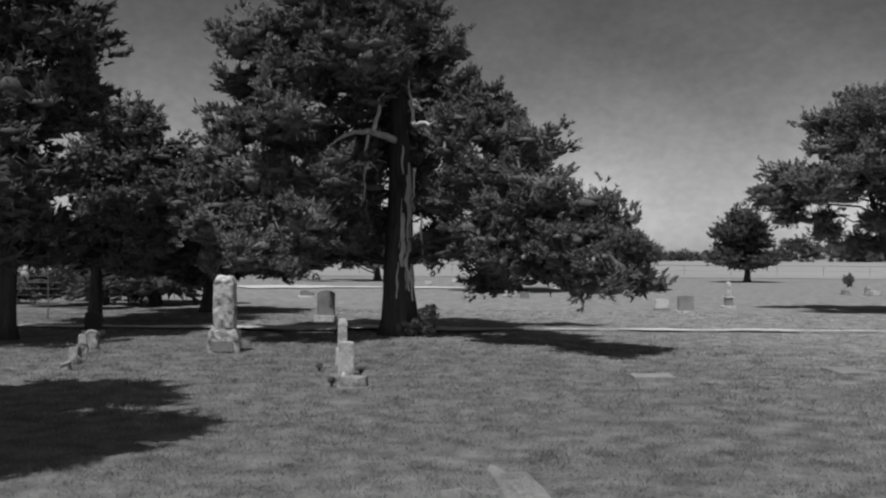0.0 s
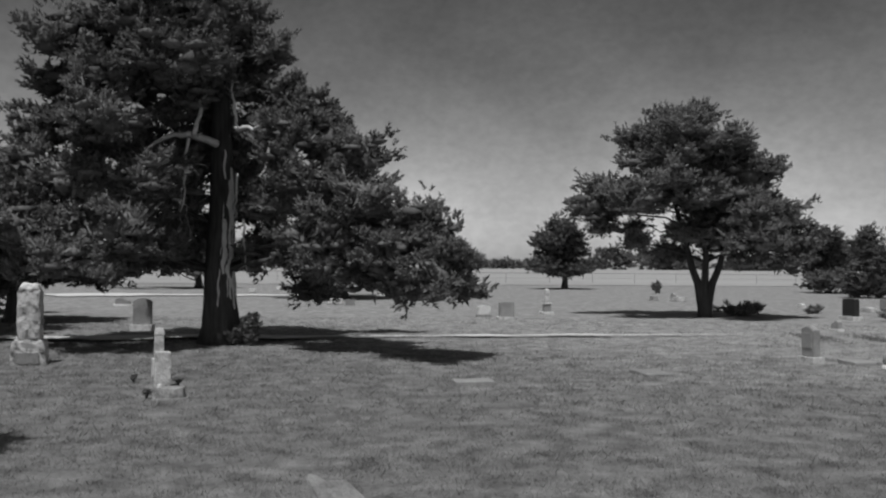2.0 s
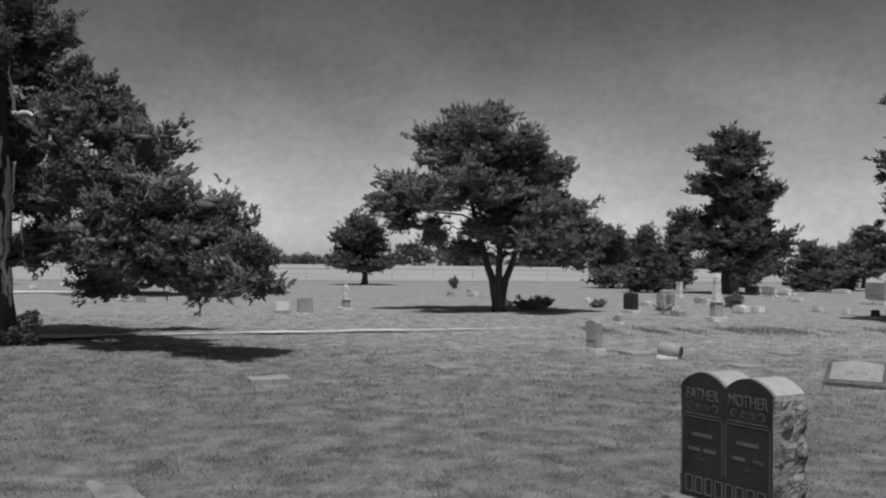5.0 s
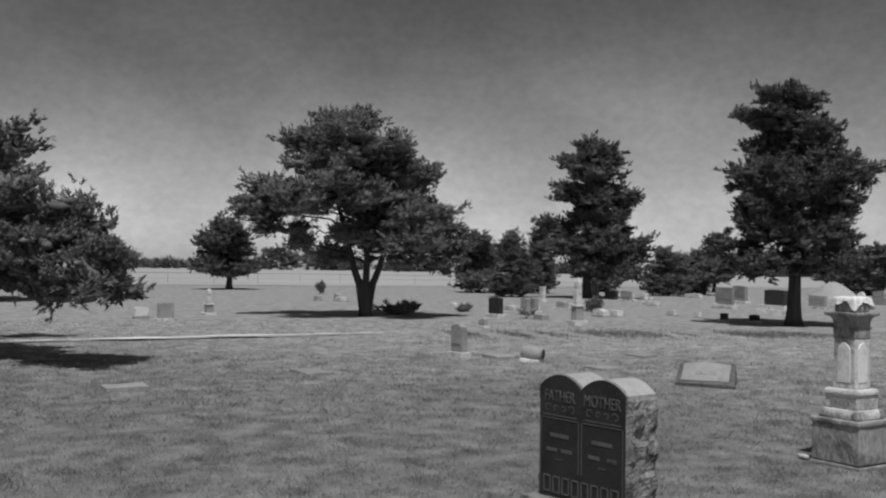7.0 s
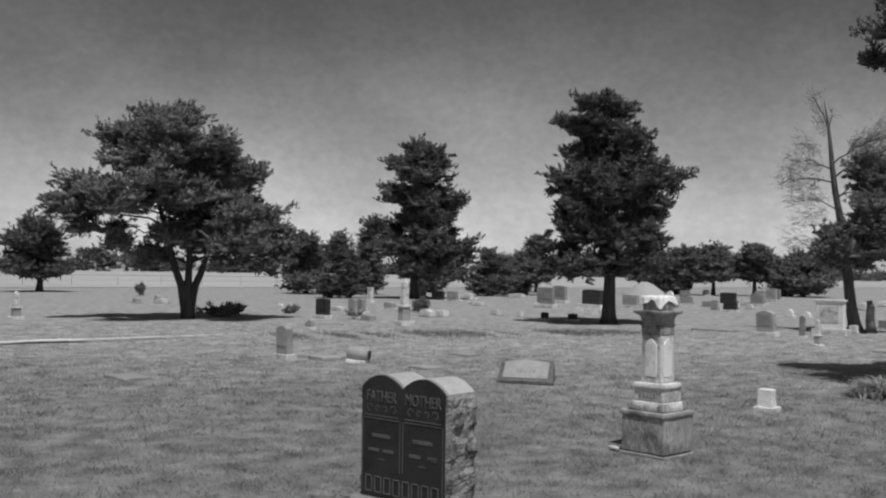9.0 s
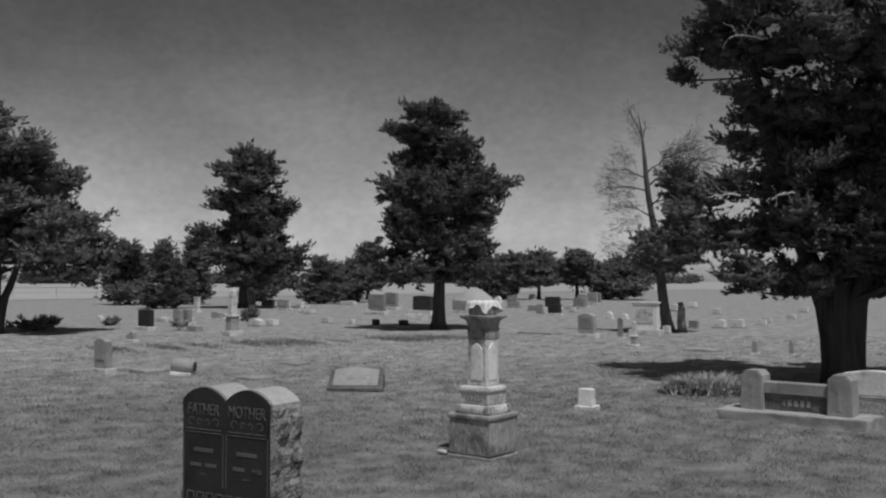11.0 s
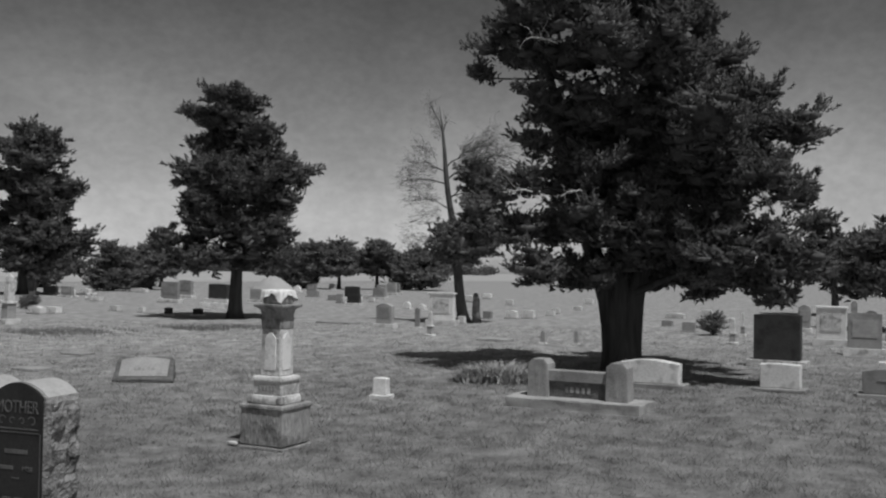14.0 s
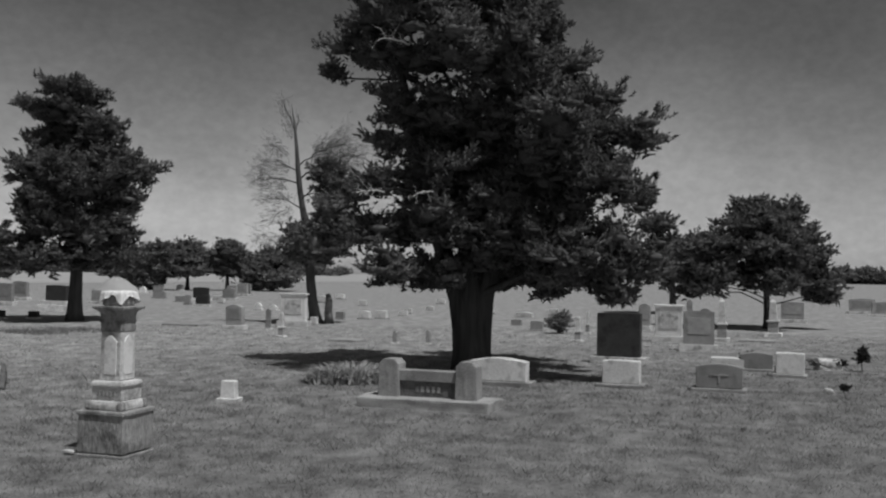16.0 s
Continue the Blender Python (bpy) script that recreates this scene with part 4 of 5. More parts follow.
# ---- near monuments ----
def lettering(text, x, z, y, size, mat, parent, tall=1.0):
    """Raised letters on a face that looks along -y."""
    cu = bpy.data.curves.new("lettering", "FONT")
    cu.body, cu.size, cu.extrude, cu.align_x = text, size, 0.003, "CENTER"
    tmp = new("lettering", cu)
    bpy.context.view_layer.update()
    me = bpy.data.meshes.new_from_object(tmp)
    bpy.data.objects.remove(tmp)
    me.materials.clear()
    me.materials.append(mat)
    ob = new("lettering", me)
    me.transform(Matrix.Diagonal((1.0, tall, 1.0, 1.0)))
    ob.matrix_local = pose(x, y, z, 90)
    ob.parent = parent
    return ob


def double_headstone():
    W, T, H, HB = 0.67, 0.27, 0.66, 0.25
    ob = thing("double_headstone", pose(3.745, 4.63, 0, 0, 0, -81.4), "dark polished double-arched headstone with rock-faced sides", "headstone")
    part("base", box(W * 1.25, T * 1.7, HB + 0.03, -0.03, 0.015, rough=0.012, cuts=3), ROUGH_STONE, ob, "pale rough granite base")
    prof = [(-W / 2, 0), (W / 2, 0), (W / 2, H)]
    for c in (W / 4, -W / 4):
        for i in range(1, 12):
            a = i / 12
            prof.append((c + W / 4 - W / 2 * a, H + 0.075 * math.sin(math.pi * a) ** 0.8))
        prof.append((c - W / 4, H))
    body = outline_slab(prof, T - 0.03, HB, 0.006)
    bmesh.ops.translate(body, verts=body.verts[:], vec=(0, 0.012, 0))
    part("body", body, STEELED, ob, "steeled granite top and back")
    # rock-faced ends, broken into facets
    for sx in (-1, 1):
        bm = bmesh.new()
        nx, nz = 12, 26
        grid = []
        for j in range(nz + 1):
            row = []
            for i in range(nx + 1):
                yy, zz = -T / 2 + 0.006 + (T - 0.012) * i / nx, HB + (H - 0.004) * j / nz
                edge = min(i, nx - i, j, nz - j)
                cell = noise.cell_vector(Vector((yy * 14 + noise.noise(Vector((yy * 9, zz * 9, sx))) * 0.8, zz * 11, sx * 3.0)))
                off = 0.0 if edge == 0 else 0.012 + 0.026 * cell.x + 0.012 * noise.noise(Vector((yy * 30, zz * 30, sx)))
                row.append(bm.verts.new((sx * (W / 2 + off), yy, zz)))
            grid.append(row)
        for j in range(nz):
            for i in range(nx):
                q = [grid[j][i], grid[j][i + 1], grid[j + 1][i + 1], grid[j + 1][i]]
                bm.faces.new(q if sx > 0 else q[::-1])
        part("rock_face", bm, ROUGH_STONE, ob, "rough rock-faced granite end")
    face = outline_slab(prof, 0.012, HB, 0.003)
    bmesh.ops.translate(face, verts=face.verts[:], vec=(0, -T / 2 + 0.004, 0))
    part("polished_face", face, DARK_STONE, ob, "dark polished front")
    fy = -T / 2 - 0.003
    for c, word in ((-W / 4, "FATHER"), (W / 4, "MOTHER")):
        lettering(word, c, HB + H - 0.085, fy, 0.07, CARVED, ob, 1.35)
        for k in range(4):
            bm = bmesh.new()
            n = 26
            rad = 0.024 if k % 3 else 0.032
            for i in range(n + 1):
                a = 4.6 * i / n * (1 if k < 2 else -1) + (0.4 if k < 2 else 2.7)
                for rr in (rad * (1 - 0.5 * i / n), rad * (1 - 0.5 * i / n) - 0.007):
                    bm.verts.new((c + (k - 1.5) * 0.066 + rr * math.cos(a), fy, HB + H - 0.128 + rr * math.sin(a)))
            bm.verts.ensure_lookup_table()
            for i in range(n):
                bm.faces.new([bm.verts[2 * i], bm.verts[2 * i + 2], bm.verts[2 * i + 3], bm.verts[2 * i + 1]])
            part("scroll", bm, CARVED, ob)
        part("rule", box(0.28, 0.004, 0.006, HB + H - 0.172, 0, x=c, y=fy), CARVED, ob)
        part("rule", box(0.29, 0.004, 0.005, HB + H - 0.19, 0, x=c, y=fy), CARVED, ob)
        part("name_bar", box(0.15, 0.004, 0.022, HB + H - 0.30, 0.001, x=c, y=fy), CARVED, ob)
        part("date_bar", box(0.085, 0.004, 0.02, HB + H - 0.385, 0.001, x=c - 0.06, y=fy), CARVED, ob)
        if word == "MOTHER":
            lettering("1928", c + 0.075, HB + H - 0.388, fy, 0.036, CARVED, ob)
        else:
            part("date_bar", box(0.085, 0.004, 0.02, HB + H - 0.385, 0.001, x=c + 0.06, y=fy), CARVED, ob)
        part("rule", box(0.05, 0.004, 0.004, HB + H - 0.43, 0, x=c, y=fy), CARVED, ob)
    for sx in (-0.012, 0.012):
        part("rule", box(0.004, 0.004, 0.30, HB + 0.17, 0, x=sx, y=fy), CARVED, ob)
    for sx in (-W / 2 + 0.012, W / 2 - 0.012):
        part("rule", box(0.004, 0.004, 0.44, HB + 0.03, 0, x=sx, y=fy), CARVED, ob)
    for k in range(8):
        bx = (k - 3.5) * 0.076
        for dx, w, dz, h in ((-0.026, 0.008, 0, 0.1), (0.026, 0.008, 0, 0.1), (0, 0.06, 0.046, 0.008), (0, 0.06, -0.046, 0.008)):
            part("surname_bar", box(w, 0.006, h, HB + 0.08 + dz - h / 2, 0.001, x=bx + dx, y=fy), CARVED, ob)
    return ob


def urn_monument():
    ob = thing("urn_monument", pose(7.29, 5.55, -0.01, 0, 0, -88), "weathered marble monument with draped top on stained block", "monument")
    part("footing", box(0.49, 0.49, 0.03, -0.01, 0.01, rough=0.014, cuts=2), STAIN_STONE, ob)
    part("block", box(0.46, 0.46, 0.33, 0.03, 0.012, 0.99, rough=0.006, cuts=2), STAIN_STONE, ob, "dark stained limestone block")
    part("slab", box(0.485, 0.485, 0.04, 0.355, 0.012, rough=0.004, cuts=1), STAIN_STONE, ob)
    part("step", box(0.38, 0.38, 0.08, 0.395, 0.03, 0.93, rough=0.004), WORN_STONE, ob)
    for sx, sy in ((-1, -1), (1, -1), (1, 1), (-1, 1)):
        part("corner_scroll", box(0.07, 0.07, 0.075, 0.40, 0.02, 0.8, x=sx * 0.16, y=sy * 0.16), STAIN_STONE, ob)
    part("name_block", box(0.30, 0.30, 0.13, 0.475, 0.01), WORN_STONE, ob)
    for k in range(5):
        part("raised_bar", box(0.024, 0.012, 0.045, 0.515, 0.003, x=(k - 2) * 0.038, y=-0.153), STAIN_STONE, ob)
    part("moulding", box(0.335, 0.335, 0.045, 0.60, 0.016, 0.92), WORN_STONE, ob)
    part("die", box(0.215, 0.215, 0.43, 0.645, 0.012, 0.95, rough=0.003, cuts=1), WORN_STONE, ob, "grey weathered marble die")
    prof = arch_profile(0.125, 0.34, 0.055)
    for rz, nm in ((0, "tablet"), (90, "tablet")):
        bm = outline_slab(prof, 0.012, 0.70, 0.003)
        bmesh.ops.translate(bm, verts=bm.verts[:], vec=(0, -0.106, 0))
        bmesh.ops.rotate(bm, verts=bm.verts[:], cent=(0, 0, 0), matrix=Matrix.Rotation(radians(rz), 3, "Z"))
        part(nm, bm, WHITE_STONE, ob, "clean white marble tablet")
    part("neck", box(0.215, 0.215, 0.15, 1.07, 0.01, 1.0, rough=0.004, cuts=1), STAIN_STONE, ob, "dark stained capital")
    part("groove", box(0.228, 0.228, 0.016, 1.155, 0.005), STAIN_STONE, ob)
    # hollow moulding that flares out to the cornice
    bm = bmesh.new()
    rings = []
    for q in range(7):
        hw, z = 0.110 + 0.040 * (q / 6) ** 3, 1.215 + 0.055 * q / 6
        rings.append([bm.verts.new((hw * cx, hw * cy, z)) for cx, cy in ((-1, -1), (1, -1), (1, 1), (-1, 1))])
    for q in range(6):
        for c in range(4):
            bm.faces.new([rings[q][c], rings[q][(c + 1) % 4], rings[q + 1][(c + 1) % 4], rings[q + 1][c]])
    bm.faces.new(rings[0][::-1])
    bm.faces.new(rings[-1])
    part("flared_moulding", bm, STAIN_STONE, ob)
    part("cornice", box(0.318, 0.318, 0.028, 1.268, 0.008, 1.02, rough=0.003, cuts=1), STAIN_STONE, ob)
    part("core", box(0.215, 0.215, 0.115, 1.294, 0.03, 0.9), STAIN_STONE, ob, "stained stone under the drapery")
    # cloth laid square over the top, its hem hanging in points at the corners
    bm = bmesh.new()
    n, m = 64, 12
    rings = []
    for j in range(m + 1):
        s = j / m
        ring = []
        for i in range(n):
            a = 2 * math.pi * i / n
            sq = 1 / max(abs(math.cos(a)), abs(math.sin(a))) ** 0.92
            flat = min(1.0, s / 0.62)
            fall = max(0.0, (s - 0.62) / 0.38)
            corner = abs(math.sin(2 * a)) ** 1.5
            fold = 0.010 * math.sin(12 * a + 2 * noise.noise(Vector((math.cos(a), math.sin(a), s)))) * (0.3 + fall)
            r = 0.008 + 0.108 * flat + 0.012 * fall + fold
            z = 1.432 - 0.012 * flat ** 4 - fall * (0.022 + 0.065 * corner + 0.02 * math.sin(7 * a + 1.0)) + 0.014 * noise.noise(Vector((math.cos(a) * 3 * s, math.sin(a) * 3 * s, 2.0))) * flat
            ring.append(bm.verts.new((r * math.cos(a) * sq, r * math.sin(a) * sq, z)))
        rings.append(ring)
    for j in range(m):
        for i in range(n):
            bm.faces.new([rings[j][i], rings[j + 1][i], rings[j + 1][(i + 1) % n], rings[j][(i + 1) % n]])
    bm.faces.new(rings[0])
    part("draped_cloth", bm, WHITE_STONE, ob, "carved drapery, pale and chipped", smooth=True)
    part("stone_chip", box(0.12, 0.07, 0.03, 0.01, 0.01, rough=0.012, cuts=1, x=-0.33, y=-0.18), PALE_STONE, ob)
    return ob


def rustic_pillar():
    ob = thing("rustic_monument", pose(-3.62, 16.15, -0.02, 0, 0, 3), "rough-hewn pale granite pillar on a rock-faced base", "monument")
    part("base", box(0.52, 0.42, 0.40, 0, 0.035, 0.9, rough=0.045, cuts=4), ROUGH_PALE, ob)
    part("panel", box(0.34, 0.02, 0.17, 0.05, 0.004, y=-0.222), GREY_STONE, ob, "smooth dark recessed panel")
    part("shaft", box(0.36, 0.32, 0.80, 0.40, 0.05, 0.88, rough=0.045, cuts=5), ROUGH_PALE, ob)
    part("cap", box(0.33, 0.30, 0.12, 1.17, 0.05, 0.82, rough=0.03, cuts=3), PALE_STONE, ob)
    return ob


def small_pillar():
    ob = thing("small_pillar", pose(-1.47, 14.3, -0.02, 0, 0, 6), "small broken white pillar on a square block", "monument")
    part("block", box(0.20, 0.18, 0.28, 0, 0.012, 0.94, rough=0.012, cuts=2), PALE_STONE, ob)
    part("shaft", box(0.135, 0.12, 0.33, 0.28, 0.012, 0.92, rough=0.012, cuts=2), WORN_STONE, ob)
    part("cap", box(0.15, 0.14, 0.11, 0.60, 0.04, 0.8, rough=0.012, cuts=2), PALE_STONE, ob)
    ft = thing("marker_stone", pose(-1.08, 11.95, -0.02, 0, 0, -4), "low white footstone with a dark front in grass", "grave marker")
    part("stone", box(0.33, 0.18, 0.16, 0, 0.02, 0.95, rough=0.014, cuts=2), STAIN_STONE, ft)
    part("corner_knob", box(0.06, 0.06, 0.06, 0.14, 0.02, 0.8, x=-0.13), PALE_STONE, ft)
    part("footing", box(0.40, 0.24, 0.04, 0, 0.012, rough=0.014, cuts=1), GREY_STONE, ft)
    blk = thing("marker_stone", pose(-1.30, 13.16, -0.02, 0, 0, 8), "squared grey marker block before a white pillar", "grave marker")
    part("stone", box(0.21, 0.19, 0.47, 0, 0.014, 0.95, rough=0.012, cuts=3), WORN_STONE, blk)
    for x, y, sd in ((-1.36, 12.0, 1), (-1.10, 13.1, 2), (-1.72, 13.6, 3)):
        bouquet(x, y, 0.055, 0.12, SHRUB if sd != 3 else PETAL, sd, "faded artificial flowers in the grass")


def bouquet(x, y, r, h, mat, seed, label, z=0.0):
    rng = np.random.default_rng(200 + seed)
    ob = thing("bouquet", pose(x, y, z), label, "flowers", "grave flowers")
    leafy("petals", foliage([(0, 0, h * 0.65, r, r, h * 0.35)], rng, r * 0.45, 8, r * 0.25, 1.3, 0.2), mat, ob)
    for k in range(3):
        vv, ff = tube([(0, 0, -0.02), ((k - 1) * r * 0.3, 0.01, h * 0.4), ((k - 1) * r * 0.7, 0.02, h * 0.7)], [0.008, 0.006, 0.004], 5)
        mesh_object("stalk", vv, ff, DARK_LEAF, ob)
    return ob


def bench_monument():
    ob = thing("family_monument", pose(11.1, 3.98, -0.01, 0, 0, -90), "grey granite panel monument between two pillars on plinth", "monument")
    part("plinth", box(1.66, 0.62, 0.14, 0, 0.015, rough=0.014, cuts=4), GREY_STONE, ob)
    for sx in (-0.49, 0.49):
        prof = [(-0.135, 0), (0.135, 0), (0.125, 0.40), (0.07, 0.455), (-0.07, 0.455), (-0.125, 0.40)]
        bm = outline_slab(prof, 0.27, 0.13, 0.012)
        bmesh.ops.translate(bm, verts=bm.verts[:], vec=(sx, 0, 0))
        p = part("pillar", bm, GREY_STONE, ob)
        part("carved_spray", box(0.045, 0.006, 0.24, 0.2, 0.002, x=sx, y=-0.136), GREY_STONE, p)
    part("panel", box(0.74, 0.14, 0.20, 0.13, 0.006), ROCK_FACE, ob, "darker tooled name panel")
    part("lintel", box(0.74, 0.19, 0.13, 0.33, 0.01), GREY_STONE, ob)
    for k in range(5):
        part("name_bar", box(0.04, 0.006, 0.07, 0.2, 0.001, x=(k - 2) * 0.07, y=-0.071), STAIN_STONE, ob)
    return ob


def west_stone(name, x, y, w, t, h, hb, mat, base_mat, label, rise=0.03, over=1.2):
    ob = thing(name, pose(x, y, -0.015, 0, 0, -90), label, "headstone")
    part("base", box(w * over, t * 1.7, hb, 0, 0.014, rough=0.014, cuts=3), base_mat, ob)
    part("tablet", outline_slab(arch_profile(w, h - hb, rise), t, hb), mat, ob)
    return ob


def rounded_plate(w, h, r, n=6):
    """Outline of a plate with rounded upper corners."""
    pts = [(-w / 2, 0), (w / 2, 0)]
    for cx, a0 in ((w / 2 - r, 0.0), (-w / 2 + r, math.pi / 2)):
        for i in range(n + 1):
            a = a0 + math.pi / 2 * i / n
            pts.append((cx + r * math.cos(a), h - r + r * math.sin(a)))
    return pts


def slant_marker():
    ob = thing("slant_marker", pose(10.2, 10.1, -0.02, 0, 0, -55), "grey slant-faced grave marker with rock-faced edges", "headstone")
    tilt = pose(0, -0.1, -0.02, -48)
    bm = outline_slab(rounded_plate(0.82, 0.46, 0.07), 0.2, 0, 0.014)
    bmesh.ops.triangulate(bm, faces=[f for f in bm.faces if len(f.verts) > 4])
    bmesh.ops.subdivide_edges(bm, edges=[e for e in bm.edges if e.calc_length() > 0.1], cuts=3, use_grid_fill=True)
    for v in bm.verts:
        v.co.x *= 1.0 - 0.10 * v.co.z
        if v.co.y > -0.09:
            v.co += noise.noise_vector(v.co * 13) * 0.02
    bmesh.ops.transform(bm, matrix=tilt, verts=bm.verts[:])
    part("wedge", bm, ROCK_FACE, ob)
    bm = outline_slab(arch_profile(0.66, 0.37, 0.05, 12), 0.012, 0.07, 0.004)
    bmesh.ops.transform(bm, matrix=tilt @ pose(0, -0.104, 0), verts=bm.verts[:])
    part("inscribed_face", bm, GREY_STONE, ob, "smooth paler inscribed face")
    for k in range(5):
        bm = box(0.045, 0.006, 0.05, 0.19, 0.001, x=(k - 2) * 0.062)
        bmesh.ops.transform(bm, matrix=tilt @ pose(0, -0.111, 0), verts=bm.verts[:])
        part("name_bar", bm, STAIN_STONE, ob)
    return ob


def log_stone():
    ob = thing("log_marker", pose(9.95, 14.0, -0.01, 0, 4, -58), "stone carved as a short log on a flat pale base", "grave marker")
    part("base", box(0.36, 0.3, 0.07, 0, 0.015, rough=0.012, cuts=2), PALE_STONE, ob)
    vv, ff = tube([(-0.2, 0, 0.17), (-0.19, 0, 0.17), (0, 0, 0.17), (0.19, 0, 0.17), (0.2, 0, 0.17)], [0.085, 0.105, 0.11, 0.105, 0.08], 18, 0.05, 2)
    mesh_object("log", vv, ff, GREY_STONE, ob, smooth=True)
    vv, ff = tube([(0.199, 0, 0.17), (0.206, 0, 0.17)], [0.084, 0.08], 18)
    mesh_object("end_disc", vv, ff, BLACK_STONE, ob, "dark end face of the log")
    return ob


double_headstone()
urn_monument()
rustic_pillar()
small_pillar()
bench_monument()
slant_marker()
log_stone()
west_stone("headstone", 13.75, 3.86, 0.86, 0.22, 0.42, 0.09, PALE_STONE, GREY_STONE, "wide white serpentine-topped headstone under the cedar", 0.05)
# dark granite; cedar shade on its face is also put into this colour
dk = west_stone("headstone", 18.3, 2.8, 0.80, 0.28, 0.96, 0.14, BLACK_STONE, ROUGH_PALE, "large dark granite headstone on a pale rough plinth", 0.015, 1.3)
west_stone("headstone", 14.45, 2.18, 0.54, 0.24, 0.40, 0.06, PALE_STONE, GREY_STONE, "low white block headstone on a flat base", 0.01, 1.3)
cr = west_stone("headstone", 14.5, 0.8, 0.64, 0.2, 0.40, 0.06, GREY_STONE, GREY_STONE, "grey gabled headstone carved with a plain cross", 0.04, 1.2)
part("carved_cross", box(0.26, 0.01, 0.02, 0.24, 0.002, y=-0.104), STAIN_STONE, cr)
part("carved_cross", box(0.03, 0.01, 0.1, 0.14, 0.002, y=-0.104), STAIN_STONE, cr)
sm = thing("headstone", pose(10.5, 6.38, -0.01, 0, 0, -80), "small white block marker on a rough footing", "headstone")
part("base", box(0.27, 0.22, 0.07, 0, 0.012, rough=0.014, cuts=2), PALE_STONE, sm)
part("tablet", box(0.19, 0.14, 0.21, 0.07, 0.012, 0.95, rough=0.008, cuts=2), PALE_STONE, sm)
# leaning fragment and chip in the grass close by
fr = thing("broken_slab", pose(0.42, 5.72, -0.05, -14, 0, -4), "broken pale marble slab leaning in the grass", "stone")
part("slab", outline_slab([(0.02, 0), (0.42, 0), (0.27, 0.20), (0.16, 0.33), (0.07, 0.41), (-0.05, 0.41), (-0.10, 0.44), (-0.145, 0.45), (-0.16, 0.42), (-0.10, 0.31)], 0.07, 0, 0.01), LIMESTONE, fr)
chip = thing("broken_slab", pose(0.05, 5.78, -0.02, -8, 0, 10), "small broken stone chip in the grass", "stone")
part("slab", outline_slab([(-0.04, 0), (0.06, 0), (0.075, 0.27), (-0.05, 0.26)], 0.05, 0, 0.008), LIMESTONE, chip)
# flowers
bouquet(19.05, 0.5, 0.16, 0.24, DARK_LEAF, 5, "dark wreath propped against a headstone")
bouquet(18.45, -1.4, 0.14, 0.42, DARK_LEAF, 6, "dark artificial flower spray on a stake")
bouquet(18.5, -0.62, 0.13, 0.2, PETAL, 7, "pale flowers beside a low marker")
bouquet(18.55, -1.05, 0.12, 0.2, DARK_LEAF, 8, "dark flowers beside a low marker")
bouquet(14.88, -0.88, 0.08, 0.13, DARK_LEAF, 9, "small dark round flower pot on the grass")
bouquet(18.9, 26.9, 0.3, 0.3, PETAL, 10, "pale flowers at the foot of a stone")
rng = np.random.default_rng(77)
clump = thing("lily_clump", pose(13.2, 5.95, 0, 0, 0, -66), "clump of long-leaved lilies by a low stone", "plant")
tri = []
for k in range(2200):
    bx, by = rng.uniform(-0.66, 0.78), rng.normal(0, 0.2)
    a, ln, w = rng.uniform(0, 6.28), rng.uniform(0.17, 0.38) * (1 - 0.55 * (bx / 0.7) ** 2), rng.uniform(0.006, 0.012)
    lean = rng.uniform(0.3, 1.3)
    d = np.array([math.cos(a) * lean, math.sin(a) * lean, 1.0]) * ln
    s = np.array([-math.sin(a), math.cos(a), 0]) * w
    b0 = np.array([bx, by, -0.01])
    mid = b0 + d * 0.6
    tip = b0 + d + np.array([math.cos(a), math.sin(a), -0.6]) * 0.12 * lean
    tri += [[b0 - s, b0 + s, mid + s], [b0 - s, mid + s, mid - s], [mid - s, mid + s, tip]]
triangles("leaves", np.array(tri), LILY, clump)
# sprouts round the foot of the big cedar
sp = thing("shrub", pose(-0.38, 19.55, 0), "leafy suckers at the foot of the pale trunk", "shrub", "shrubs")
leafy("foliage", foliage([(0, 0, 0.25, 0.3, 0.25, 0.25), (0.12, 0, 0.5, 0.16, 0.15, 0.18), (-0.2, 0, 0.14, 0.2, 0.2, 0.12)], rng, 0.1, 8, 0.05, 1.0, 0.2), SHRUB, sp)
mesh_object("stem", *tube([(0, 0, -0.02), (0.05, 0, 0.3), (0.1, 0, 0.6)], [0.02, 0.014, 0.006], 6), BARK, sp)

# ---- bleached dead limbs ----
def dead_limb(tree, label, start, end, r, twigs, seed, mat=DEADWOOD, bend=0.1):
    rng = np.random.default_rng(seed)
    pth = limb_path(start, end, bend, rng, 8, 0.05)
    vv, ff = tube(pth, [r * (1 - 0.75 * q / 8) + 0.004 for q in range(9)], 7, 0.12, seed)
    ob = mesh_object("dead_limb", vv, ff, mat, tree, label, smooth=True)
    d = np.array(end, float) - np.array(start, float)
    ln = np.linalg.norm(d)
    for k in range(twigs):
        s = rng.uniform(0.3, 1.0)
        b = np.array(pth[int(s * 8)])
        e = b + (d / ln * 0.5 + rng.normal(0, 0.5, 3)) * ln * rng.uniform(0.2, 0.55)
        tp = limb_path(b, e, 0.08, rng, 4, 0.12)
        vv, ff = tube(tp, [r * 0.2 * (1 - 0.8 * q / 4) + 0.002 for q in range(5)], 5, 0.0, k)
        mesh_object("twig", vv, ff, mat, ob)
    return ob


